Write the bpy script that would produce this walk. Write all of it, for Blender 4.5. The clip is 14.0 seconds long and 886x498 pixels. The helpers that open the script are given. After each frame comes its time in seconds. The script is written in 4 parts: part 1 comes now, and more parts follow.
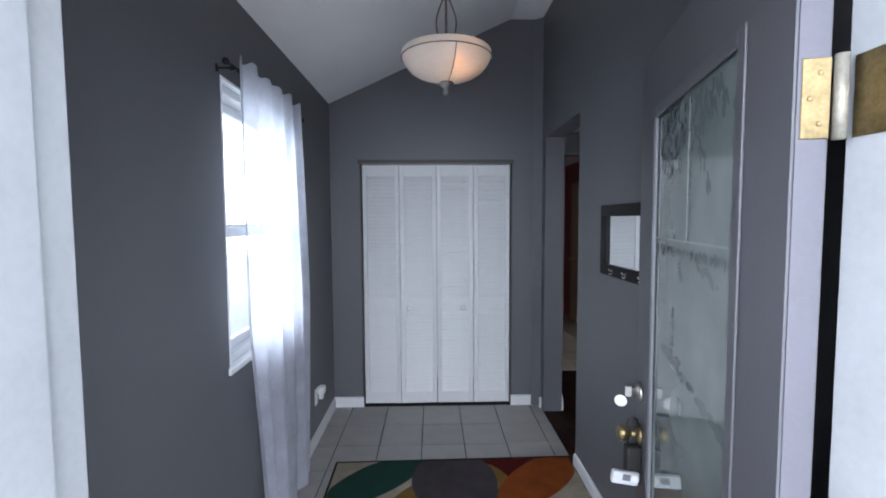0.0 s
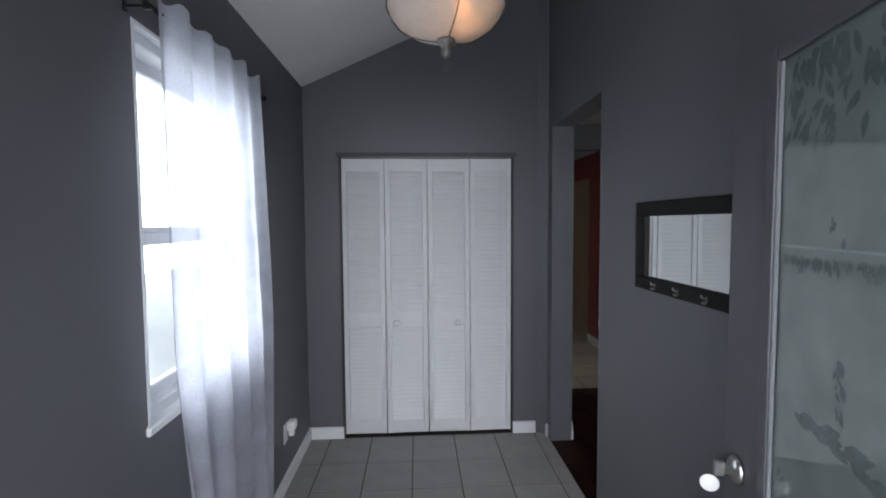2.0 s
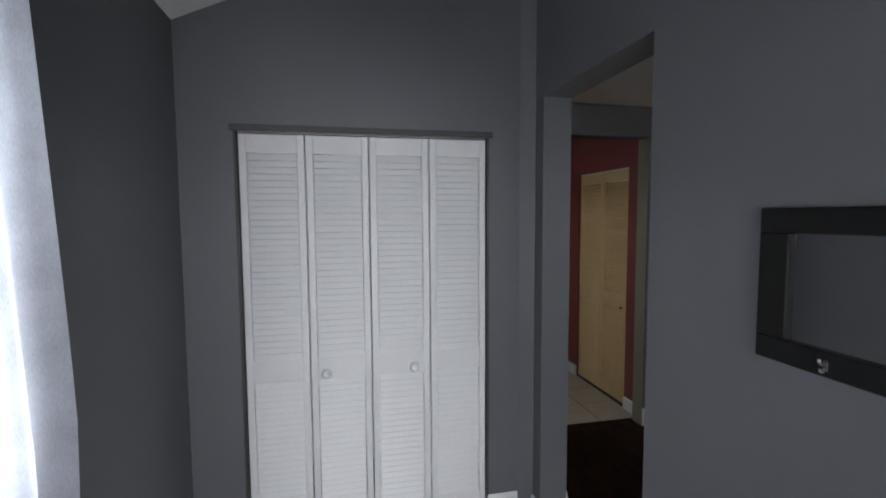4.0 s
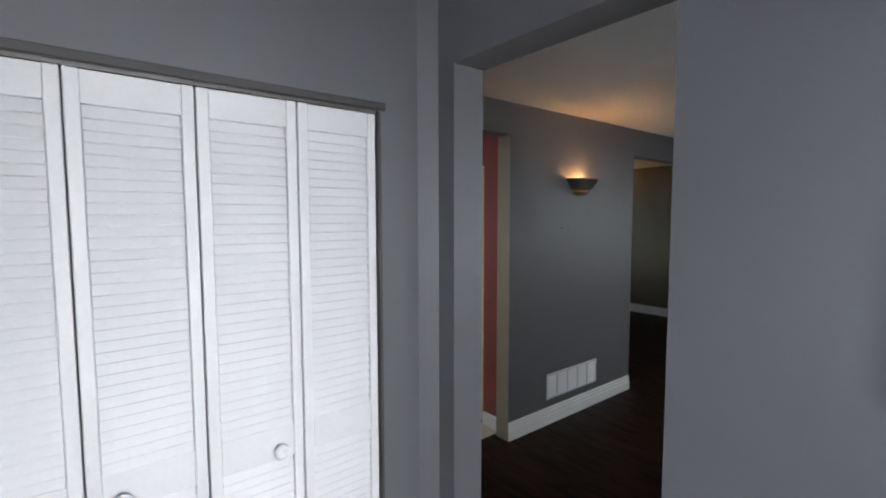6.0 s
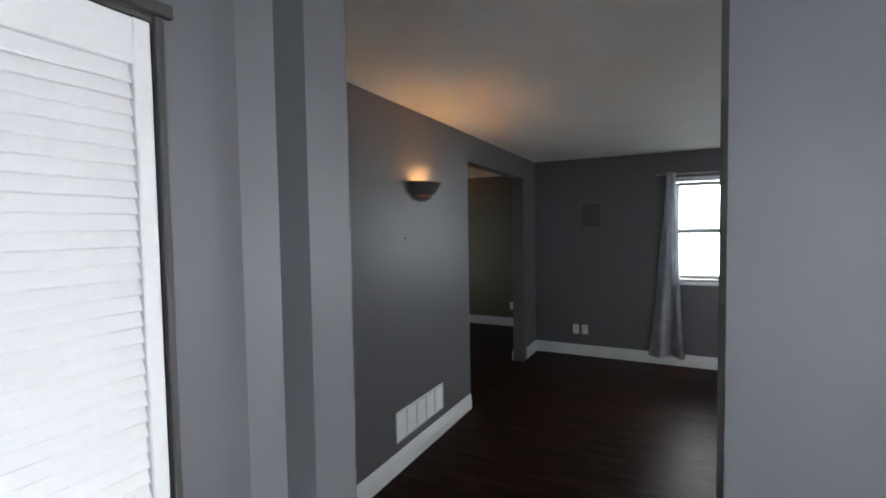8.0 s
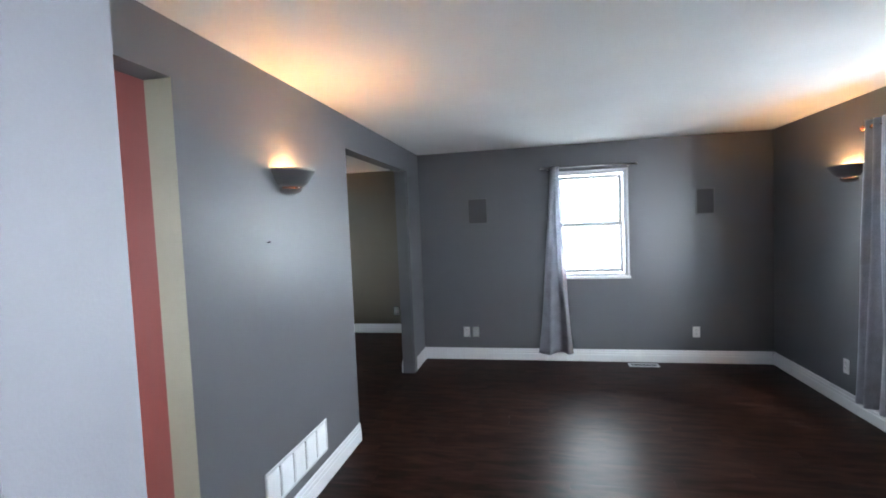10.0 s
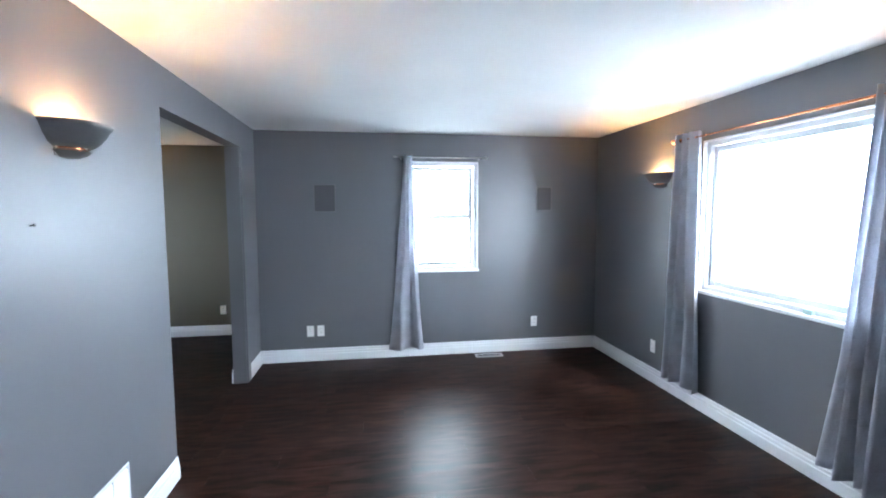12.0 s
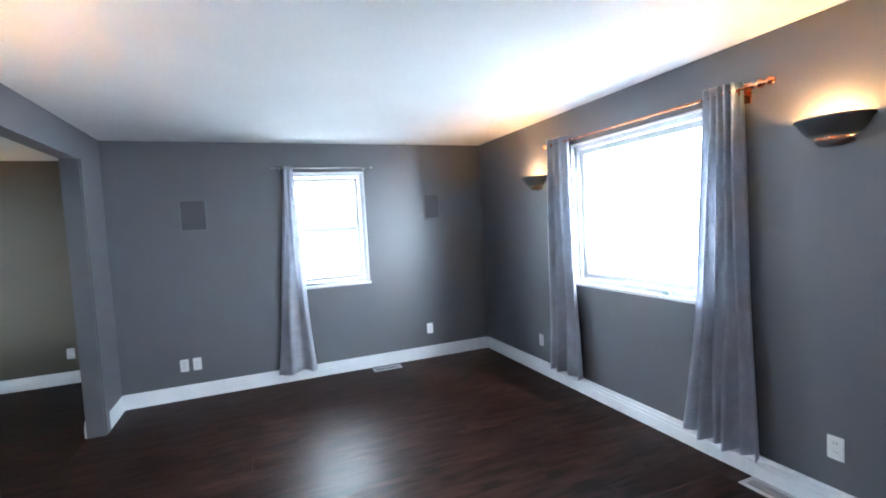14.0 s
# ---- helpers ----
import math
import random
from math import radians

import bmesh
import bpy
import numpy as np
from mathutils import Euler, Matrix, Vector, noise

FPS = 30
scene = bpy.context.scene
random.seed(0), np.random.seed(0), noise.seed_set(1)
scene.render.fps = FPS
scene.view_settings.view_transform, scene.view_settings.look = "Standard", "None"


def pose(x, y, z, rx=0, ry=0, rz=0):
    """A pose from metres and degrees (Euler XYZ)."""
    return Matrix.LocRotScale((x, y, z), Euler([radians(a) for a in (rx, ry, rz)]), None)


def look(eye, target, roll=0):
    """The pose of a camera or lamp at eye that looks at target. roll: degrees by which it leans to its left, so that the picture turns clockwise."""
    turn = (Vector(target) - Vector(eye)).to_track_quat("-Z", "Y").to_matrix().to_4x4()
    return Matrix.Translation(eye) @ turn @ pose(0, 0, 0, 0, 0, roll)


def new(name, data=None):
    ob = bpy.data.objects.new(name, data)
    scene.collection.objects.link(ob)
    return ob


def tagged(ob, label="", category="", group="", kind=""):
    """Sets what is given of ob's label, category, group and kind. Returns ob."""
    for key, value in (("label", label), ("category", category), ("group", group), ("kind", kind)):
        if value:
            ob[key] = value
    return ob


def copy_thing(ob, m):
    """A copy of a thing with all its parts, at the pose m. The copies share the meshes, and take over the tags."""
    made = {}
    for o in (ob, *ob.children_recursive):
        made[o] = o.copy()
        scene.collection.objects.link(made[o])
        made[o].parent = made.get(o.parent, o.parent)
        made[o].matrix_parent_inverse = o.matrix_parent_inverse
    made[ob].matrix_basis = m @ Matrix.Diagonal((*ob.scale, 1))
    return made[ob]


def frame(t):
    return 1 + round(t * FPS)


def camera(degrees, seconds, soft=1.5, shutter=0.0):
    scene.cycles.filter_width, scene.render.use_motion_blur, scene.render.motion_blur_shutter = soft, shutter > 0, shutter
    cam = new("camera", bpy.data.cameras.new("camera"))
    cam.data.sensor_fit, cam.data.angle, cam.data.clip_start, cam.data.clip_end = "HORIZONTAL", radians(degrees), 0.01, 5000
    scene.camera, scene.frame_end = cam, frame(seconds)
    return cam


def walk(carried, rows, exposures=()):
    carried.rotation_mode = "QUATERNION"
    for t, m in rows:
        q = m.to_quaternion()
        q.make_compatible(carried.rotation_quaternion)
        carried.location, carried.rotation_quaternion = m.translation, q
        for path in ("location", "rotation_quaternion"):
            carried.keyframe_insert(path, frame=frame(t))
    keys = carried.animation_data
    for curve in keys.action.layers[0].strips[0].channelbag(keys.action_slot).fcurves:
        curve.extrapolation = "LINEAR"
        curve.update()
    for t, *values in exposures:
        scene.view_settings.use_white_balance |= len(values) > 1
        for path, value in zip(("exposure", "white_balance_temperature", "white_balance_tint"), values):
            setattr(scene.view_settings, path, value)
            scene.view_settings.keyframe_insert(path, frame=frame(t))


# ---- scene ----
cam = camera(88.0, 14.0, 1.9)
PATH = [
    (0, (0.604, -3.772, 1.56), (0.651, -1.776, 1.433), -0.3),
    (0.5, (0.648, -3.703, 1.554), (0.654, -1.708, 1.422), -1.1),
    (1, (0.659, -3.606, 1.55), (0.661, -1.611, 1.411), -1.3),
    (1.5, (0.614, -3.442, 1.542), (0.67, -1.447, 1.414), -0.8),
    (2, (0.57, -3.278, 1.552), (0.68, -1.284, 1.438), -0.4),
    (2.5, (0.57, -3.075, 1.563), (0.694, -1.082, 1.448), -0.2),
    (3, (0.612, -2.817, 1.584), (0.761, -0.827, 1.448), -0.4),
    (5.5, (0.343, -1.691, 1.628), (1.402, 0.001, 1.492), -0.0),
    (6, (0.359, -1.518, 1.627), (1.597, 0.046, 1.483), -0.1),
    (6.5, (0.42, -1.365, 1.618), (1.809, 0.067, 1.486), -0.1),
    (7, (0.501, -1.206, 1.611), (2.042, 0.064, 1.496), 0.3),
    (7.5, (0.572, -1.045, 1.615), (2.26, 0.024, 1.519), -0.2),
    (8, (0.686, -0.914, 1.597), (2.464, -0.002, 1.505), -0.9),
    (10.5, (1.289, -0.577, 1.584), (3.267, -0.307, 1.473), -2.2),
    (11, (1.374, -0.523, 1.586), (3.367, -0.406, 1.466), -1.7),
    (11.5, (1.441, -0.474, 1.58), (3.433, -0.573, 1.438), -0.9),
    (12, (1.511, -0.45, 1.573), (3.481, -0.757, 1.413), -0.2),
    (12.5, (1.553, -0.445, 1.56), (3.499, -0.879, 1.392), -0.6),
    (13, (1.567, -0.467, 1.542), (3.485, -1.011, 1.383), -1.7),
    (13.5, (1.577, -0.491, 1.534), (3.46, -1.148, 1.387), -2.6),
    (14, (1.574, -0.492, 1.522), (3.423, -1.246, 1.409), -3.2),
]
EXPOSURES = [(0, -0.92, 6050, 14), (1, -1.04, 6200, 14), (2, -1.2, 6400, 14), (3, -1.42, 6550, 14), (5.5, -0.1, 6700, 14), (7, -0.05, 6700, 14), (8, 0.25, 6700, 13), (10.5, 2.1, 5950, 13), (12, 2.47, 5700, 11), (13, 2.53, 5650, 11), (14, 2.45, 5650, 11)]
walk(cam, [(t, look(e, g, r)) for t, e, g, r in PATH], EXPOSURES)
SKY, BIG, END, HALLW, KIT_FILL, BULB_GLOW, PENDANT_GLOW, OUTSIDE, OUTEND, OUTFRONT = 0.15, 3, 2, 12, 3, 195, 24, 10.0, 8.0, 6.8

# ---- world, daylight and lamps ----
world = bpy.data.worlds.new("sky")
world.use_nodes = True
scene.world = world
sky = world.node_tree.nodes.new("ShaderNodeTexSky")
sky.sky_type, sky.sun_disc = "NISHITA", False
sky.sun_elevation, sky.sun_rotation = radians(38), radians(250)
sky.air_density, sky.dust_density = 1.2, 3.0
background = world.node_tree.nodes["Background"]
background.inputs["Strength"].default_value = SKY
world.node_tree.links.new(sky.outputs["Color"], background.inputs["Color"])


def light(name, kind, m, power, colour=(1, 1, 1), **more):
    lamp = bpy.data.lights.new(name, kind)
    lamp.energy, lamp.color = power, colour
    for key, value in more.items():
        if key == "size":
            lamp.shape, lamp.size, lamp.size_y = "RECTANGLE", value[0], value[1]
        elif key == "angle":
            lamp.angle = radians(value)
        elif key == "radius":
            lamp.shadow_soft_size = value
    ob = new(name, lamp)
    ob.matrix_basis = m
    return ob


light("sun", "SUN", look((-6, -3, 6), (0, 0, 0)), 0.8, (1, 0.96, 0.9), angle=12)
DAY = (0.90, 0.95, 1.0)
light("daylight_big_window", "AREA", look((4.07, -3.20, 1.53), (4.07, 0, 1.53)), BIG, DAY, size=(1.50, 1.26))
light("daylight_end_window", "AREA", look((6.62, -1.22, 1.53), (0, -1.22, 1.53)), END, DAY, size=(0.86, 1.26))
light("daylight_hall_window", "AREA", look((-0.42, -1.53, 1.54), (5, -1.53, 1.54)), HALLW, DAY, size=(0.84, 1.26))
light("daylight_front_door", "AREA", look((0.64, -4.6, 1.5), (0.64, 0, 1.5)), 105, DAY, size=(1.2, 2.0))
# fill added to lift the dark dining room; its window stays out of view
light("fill_dining_window", "AREA", look((6.0, 4.48, 1.53), (6.0, 0, 1.53)), 2, DAY, size=(1.25, 1.2))
# added fill for the kitchen, through a window that is never in view
light("fill_kitchen_window", "AREA", look((0.42, 1.42, 1.55), (5, 1.42, 1.55)), KIT_FILL, DAY, size=(0.95, 1.05))


# ---- materials ----
def material(name, colour, rough=0.5, metal=0.0, vary=0.12, scale=6.0, fine=120.0, bump=0.05, spec=0.5, stretch=(1, 1, 1), random_tone=0.0, more=None):
    """Paint-like surface: two scales of tone, roughness that varies, fine relief."""
    mat = bpy.data.materials.new(name)
    mat.use_nodes = True
    tree = mat.node_tree
    n, link = tree.nodes, tree.links.new
    shader = n["Principled BSDF"]
    shader.inputs["Metallic"].default_value = metal
    shader.inputs["Specular IOR Level"].default_value = spec
    where = n.new("ShaderNodeTexCoord")
    mapping = n.new("ShaderNodeMapping")
    mapping.inputs["Scale"].default_value = stretch
    link(where.outputs["Object"], mapping.inputs["Vector"])
    broad, grain = n.new("ShaderNodeTexNoise"), n.new("ShaderNodeTexNoise")
    broad.inputs["Scale"].default_value, broad.inputs["Detail"].default_value = scale, 4
    grain.inputs["Scale"].default_value, grain.inputs["Detail"].default_value = fine, 3
    for tex in (broad, grain):
        link(mapping.outputs["Vector"], tex.inputs["Vector"])
    mixed = n.new("ShaderNodeMath")
    mixed.operation = "MULTIPLY_ADD"
    link(grain.outputs["Fac"], mixed.inputs[0])
    mixed.inputs[1].default_value = 0.5
    link(broad.outputs["Fac"], mixed.inputs[2])
    ramp = n.new("ShaderNodeMapRange")
    ramp.inputs["From Min"].default_value, ramp.inputs["From Max"].default_value = 0.45, 1.05
    ramp.inputs["To Min"].default_value, ramp.inputs["To Max"].default_value = 1 - vary, 1 + vary
    link(mixed.outputs[0], ramp.inputs["Value"])
    tone = ramp.outputs["Result"]
    if random_tone:
        info = n.new("ShaderNodeObjectInfo")
        spread = n.new("ShaderNodeMapRange")
        spread.inputs["To Min"].default_value, spread.inputs["To Max"].default_value = 1 - random_tone, 1 + random_tone
        link(info.outputs["Random"], spread.inputs["Value"])
        times = n.new("ShaderNodeMath")
        times.operation = "MULTIPLY"
        link(tone, times.inputs[0])
        link(spread.outputs["Result"], times.inputs[1])
        tone = times.outputs[0]
    paint = n.new("ShaderNodeVectorMath")
    paint.operation = "SCALE"
    paint.inputs[0].default_value = colour
    link(tone, paint.inputs["Scale"])
    link(paint.outputs["Vector"], shader.inputs["Base Color"])
    gloss = n.new("ShaderNodeMapRange")
    gloss.inputs["To Min"].default_value, gloss.inputs["To Max"].default_value = max(rough - 0.08, 0.02), rough + 0.08
    link(broad.outputs["Fac"], gloss.inputs["Value"])
    link(gloss.outputs["Result"], shader.inputs["Roughness"])
    if bump:
        relief = n.new("ShaderNodeBump")
        relief.inputs["Strength"].default_value, relief.inputs["Distance"].default_value = bump, 0.01
        link(grain.outputs["Fac"], relief.inputs["Height"])
        link(relief.outputs["Normal"], shader.inputs["Normal"])
    if more:
        more(n, link, shader, paint, mapping)
    return mat


def stippled(n, link, shader, paint, mapping):
    """Sprayed ceiling texture: soft lumps."""
    lumps = n.new("ShaderNodeTexVoronoi")
    lumps.feature, lumps.inputs["Scale"].default_value = "SMOOTH_F1", 38
    link(mapping.outputs["Vector"], lumps.inputs["Vector"])
    relief = n.new("ShaderNodeBump")
    relief.inputs["Strength"].default_value, relief.inputs["Distance"].default_value = 0.14, 0.006
    link(lumps.outputs["Distance"], relief.inputs["Height"])
    link(relief.outputs["Normal"], shader.inputs["Normal"])


def wood_grain(n, link, shader, paint, mapping):
    """Streaked grain along y, different on each plank."""
    info = n.new("ShaderNodeObjectInfo")
    shift = n.new("ShaderNodeVectorMath")
    shift.operation = "ADD"
    apart = n.new("ShaderNodeVectorMath")
    apart.operation = "SCALE"
    apart.inputs[0].default_value = (37, 91, 53)
    link(info.outputs["Random"], apart.inputs["Scale"])
    link(mapping.outputs["Vector"], shift.inputs[0])
    link(apart.outputs["Vector"], shift.inputs[1])
    streak = n.new("ShaderNodeTexNoise")
    streak.inputs["Scale"].default_value, streak.inputs["Detail"].default_value = 4.2, 4.0
    streak.inputs["Distortion"].default_value = 0.6
    link(shift.outputs["Vector"], streak.inputs["Vector"])
    ramp = n.new("ShaderNodeValToRGB")
    ramp.color_ramp.elements[0].position, ramp.color_ramp.elements[0].color = 0.36, (0.58, 0.54, 0.52, 1)
    ramp.color_ramp.elements[1].position, ramp.color_ramp.elements[1].color = 0.68, (3.2, 2.65, 2.3, 1)
    link(streak.outputs["Fac"], ramp.inputs["Fac"])
    times = n.new("ShaderNodeVectorMath")
    times.operation = "MULTIPLY"
    link(paint.outputs["Vector"], times.inputs[0])
    link(ramp.outputs["Color"], times.inputs[1])
    link(times.outputs["Vector"], shader.inputs["Base Color"])


GREY = material("charcoal_wall_paint", (0.116, 0.119, 0.129), 0.45, vary=0.05, scale=1.6, fine=220, bump=0.035)
OLIVE = material("dining_wall_paint", (0.098, 0.087, 0.062), 0.5, vary=0.05, scale=1.6, fine=220, bump=0.035)
RED = material("brick_red_wall_paint", (0.205, 0.047, 0.040), 0.5, vary=0.06, scale=2, fine=220, bump=0.035)
TAN = material("khaki_paint", (0.27, 0.243, 0.185), 0.5, vary=0.06, scale=2, fine=220, bump=0.035)
CEIL = material("white_stippled_ceiling", (0.80, 0.80, 0.80), 0.85, vary=0.04, scale=2, more=stippled)
TRIM = material("white_gloss_trim_paint", (0.73, 0.74, 0.75), 0.35, vary=0.04, scale=5, fine=90, bump=0.02)
DOORW = material("white_louvre_paint", (0.66, 0.665, 0.675), 0.45, vary=0.05, scale=4, fine=60, bump=0.04)
# door frame white, its colour darkened to offset the strong outdoor light
JAMB = material("dimmed_white_frame_paint", (0.34, 0.355, 0.365), 0.4, vary=0.10, scale=6, fine=70, bump=0.06)
TILE = material("grey_beige_ceramic_tile", (0.32, 0.31, 0.298), 0.38, vary=0.12, scale=7, fine=60, bump=0.03, random_tone=0.05)
TILE2 = material("cream_ceramic_tile", (0.55, 0.48, 0.38), 0.38, vary=0.10, scale=7, fine=60, bump=0.03, random_tone=0.05)
GROUT = material("dark_grout", (0.055, 0.052, 0.05), 0.9, vary=0.2, scale=20)
PLANK = material("dark_walnut_laminate", (0.0118, 0.0066, 0.0055), 0.37, vary=0.18, scale=3, fine=40, bump=0.01, spec=0.065, stretch=(4.2, 0.85, 1), random_tone=0.10, more=wood_grain)
PINE = material("varnished_pine", (0.66, 0.46, 0.24), 0.4, vary=0.09, scale=5, fine=40, bump=0.03, stretch=(6, 6, 0.6))
PINEKNOB = material("dark_stained_knob", (0.16, 0.075, 0.03), 0.4)
SUBFLOOR = material("subfloor_black_felt", (0.012, 0.010, 0.009), 0.9)
BLACKWOOD = material("black_stained_wood", (0.007, 0.0065, 0.0065), 0.5, vary=0.25, scale=8, fine=60, spec=0.2, stretch=(1, 1, 5))
NICKEL = material("brushed_nickel", (0.52, 0.51, 0.49), 0.32, 1.0, vary=0.08, scale=20)
PEWTER = material("dark_pewter", (0.17, 0.165, 0.16), 0.42, 0.7, vary=0.15, scale=15)
SCONCE = material("dark_grey_plaster", (0.085, 0.085, 0.088), 0.5, vary=0.12, scale=12, fine=90, bump=0.08)
BRASS = material("worn_brass", (0.26, 0.20, 0.105), 0.45, 1.0, vary=0.45, scale=25, fine=160)
COPPER = material("polished_copper", (0.85, 0.32, 0.14), 0.25, 1.0, vary=0.12, scale=18)
STEELB = material("black_iron", (0.02, 0.02, 0.021), 0.45, 0.6)
PLASTIC = material("white_plastic", (0.78, 0.78, 0.76), 0.35, vary=0.03, scale=10, bump=0.0)
SLOT = material("dark_slot", (0.02, 0.02, 0.02), 0.7)
VINYL = material("white_vinyl_window", (0.60, 0.61, 0.625), 0.35, vary=0.03, scale=6, bump=0.01)
STEELW = material("white_enamel_steel", (0.55, 0.56, 0.575), 0.35, vary=0.05, scale=8, bump=0.02)
SPEAKER = material("grey_painted_grille_cloth", (0.080, 0.080, 0.083), 0.8, vary=0.1, scale=4, fine=400, bump=0.3)
SPKFRAME = material("grey_painted_speaker_frame", (0.135, 0.137, 0.143), 0.4)
DOORG = material("grey_front_door_paint", (0.078, 0.078, 0.088), 0.42, vary=0.06, scale=3, fine=120, bump=0.03)
STRIP = material("grey_weather_strip", (0.090, 0.088, 0.104), 0.5, vary=0.08, scale=6)
RUBBER = material("black_rubber", (0.015, 0.015, 0.015), 0.6)
CONCRETE = material("porch_concrete", (0.34, 0.33, 0.31), 0.85, vary=0.18, scale=2.5, fine=70, bump=0.2)
SNOWY = material("pale_winter_ground", (0.45, 0.46, 0.46), 0.95, vary=0.25, scale=0.3, fine=9, bump=0.2)
DRYWALL = material("bare_closet_drywall", (0.45, 0.44, 0.42), 0.8, vary=0.06, scale=2)


def cloth(name, colour, see_through, fine):
    """Woven cloth: some light passes through."""
    mat = bpy.data.materials.new(name)
    mat.use_nodes = True
    n, link = mat.node_tree.nodes, mat.node_tree.links.new
    out, base = n["Material Output"], n["Principled BSDF"]
    base.inputs["Roughness"].default_value = 0.5
    base.inputs["Sheen Weight"].default_value = 0.4
    where = n.new("ShaderNodeTexCoord")
    weave, blotch = n.new("ShaderNodeTexNoise"), n.new("ShaderNodeTexNoise")
    stretch = n.new("ShaderNodeMapping")
    stretch.inputs["Scale"].default_value = (1, 1, 0.25)
    link(where.outputs["Object"], stretch.inputs["Vector"])
    weave.inputs["Scale"].default_value, weave.inputs["Detail"].default_value = fine, 2
    blotch.inputs["Scale"].default_value = 9
    link(stretch.outputs["Vector"], weave.inputs["Vector"])
    link(where.outputs["Object"], blotch.inputs["Vector"])
    add = n.new("ShaderNodeMath")
    add.operation = "ADD"
    link(weave.outputs["Fac"], add.inputs[0])
    link(blotch.outputs["Fac"], add.inputs[1])
    ramp = n.new("ShaderNodeMapRange")
    ramp.inputs["From Min"].default_value, ramp.inputs["From Max"].default_value = 0.6, 1.4
    ramp.inputs["To Min"].default_value, ramp.inputs["To Max"].default_value = 0.8, 1.2
    link(add.outputs[0], ramp.inputs["Value"])
    paint = n.new("ShaderNodeVectorMath")
    paint.operation = "SCALE"
    paint.inputs[0].default_value = colour
    link(ramp.outputs["Result"], paint.inputs["Scale"])
    link(paint.outputs["Vector"], base.inputs["Base Color"])
    relief = n.new("ShaderNodeBump")
    relief.inputs["Strength"].default_value, relief.inputs["Distance"].default_value = 0.15, 0.004
    link(weave.outputs["Fac"], relief.inputs["Height"])
    link(relief.outputs["Normal"], base.inputs["Normal"])
    thin, clear = n.new("ShaderNodeBsdfTranslucent"), n.new("ShaderNodeBsdfTransparent")
    link(paint.outputs["Vector"], thin.inputs["Color"])
    first, second = n.new("ShaderNodeMixShader"), n.new("ShaderNodeMixShader")
    first.inputs["Fac"].default_value, second.inputs["Fac"].default_value = see_through
    link(base.outputs[0], first.inputs[1])
    link(thin.outputs[0], first.inputs[2])
    link(first.outputs[0], second.inputs[1])
    link(clear.outputs[0], second.inputs[2])
    link(second.outputs[0], out.inputs["Surface"])
    return mat


DRAPE = cloth("grey_drape_cloth", (0.50, 0.51, 0.56), (0.50, 0.0), 260)
SHEER = cloth("white_sheer_voile", (0.80, 0.82, 0.93), (0.60, 0.32), 420)


def glass(name, colour=(0.95, 0.98, 0.97)):
    mat = bpy.data.materials.new(name)
    mat.use_nodes = True
    n, link = mat.node_tree.nodes, mat.node_tree.links.new
    clear, gloss, mix = n.new("ShaderNodeBsdfTransparent"), n.new("ShaderNodeBsdfGlossy"), n.new("ShaderNodeMixShader")
    clear.inputs["Color"].default_value = (*colour, 1)
    gloss.inputs["Roughness"].default_value = 0.03
    mix.inputs["Fac"].default_value = 0.04
    link(clear.outputs[0], mix.inputs[1])
    link(gloss.outputs[0], mix.inputs[2])
    link(mix.outputs[0], n["Material Output"].inputs["Surface"])
    return mat


def glowing(name, colour, strength):
    mat = bpy.data.materials.new(name)
    mat.use_nodes = True
    shader = mat.node_tree.nodes["Principled BSDF"]
    shader.inputs["Emission Color"].default_value = (*colour, 1)
    shader.inputs["Emission Strength"].default_value = strength
    return mat


PANE = glass("window_glass")
MIRROR = bpy.data.materials.new("silvered_mirror")
MIRROR.use_nodes = True
for socket, value in (("Metallic", 1.0), ("Roughness", 0.02), ("Base Color", (0.86, 0.88, 0.88, 1))):
    MIRROR.node_tree.nodes["Principled BSDF"].inputs[socket].default_value = value
BULB = glowing("lit_warm_bulb", (1.0, 0.48, 0.15), BULB_GLOW)
PBULB = glowing("lit_soft_bulb", (1.0, 0.50, 0.17), PENDANT_GLOW)
HAZE = glowing("bright_overcast_distance", (0.90, 0.95, 1.0), OUTSIDE)
HAZE_END = glowing("overcast_garden_distance", (0.90, 0.95, 1.0), OUTEND)
HAZE_FRONT = glowing("overcast_street_distance", (0.90, 0.95, 1.0), OUTFRONT)


def frosted_door_glass():
    """Frosted glass, slightly uneven."""
    mat = bpy.data.materials.new("etched_privacy_glass")
    mat.use_nodes = True
    n, link = mat.node_tree.nodes, mat.node_tree.links.new
    base = n["Principled BSDF"]
    where, frost = n.new("ShaderNodeTexCoord"), n.new("ShaderNodeTexNoise")
    frost.inputs["Scale"].default_value, frost.inputs["Detail"].default_value = 7, 6
    link(where.outputs["Object"], frost.inputs["Vector"])
    ramp = n.new("ShaderNodeValToRGB")
    ramp.color_ramp.elements[0].position, ramp.color_ramp.elements[0].color = 0.30, (0.120, 0.146, 0.141, 1)
    ramp.color_ramp.elements[1].position, ramp.color_ramp.elements[1].color = 0.75, (0.165, 0.196, 0.190, 1)
    link(frost.outputs["Fac"], ramp.inputs["Fac"])
    link(ramp.outputs["Color"], base.inputs["Base Color"])
    base.inputs["Roughness"].default_value = 0.05
    base.inputs["IOR"].default_value = 2.1
    return mat


ETCHED = frosted_door_glass()
LINE = material("pale_etched_line", (0.175, 0.208, 0.202), 0.2)
CLEAR_LEAF = material("clear_leaf_glass", (0.090, 0.111, 0.109), 0.10, vary=0.3, scale=9, bump=0.0)


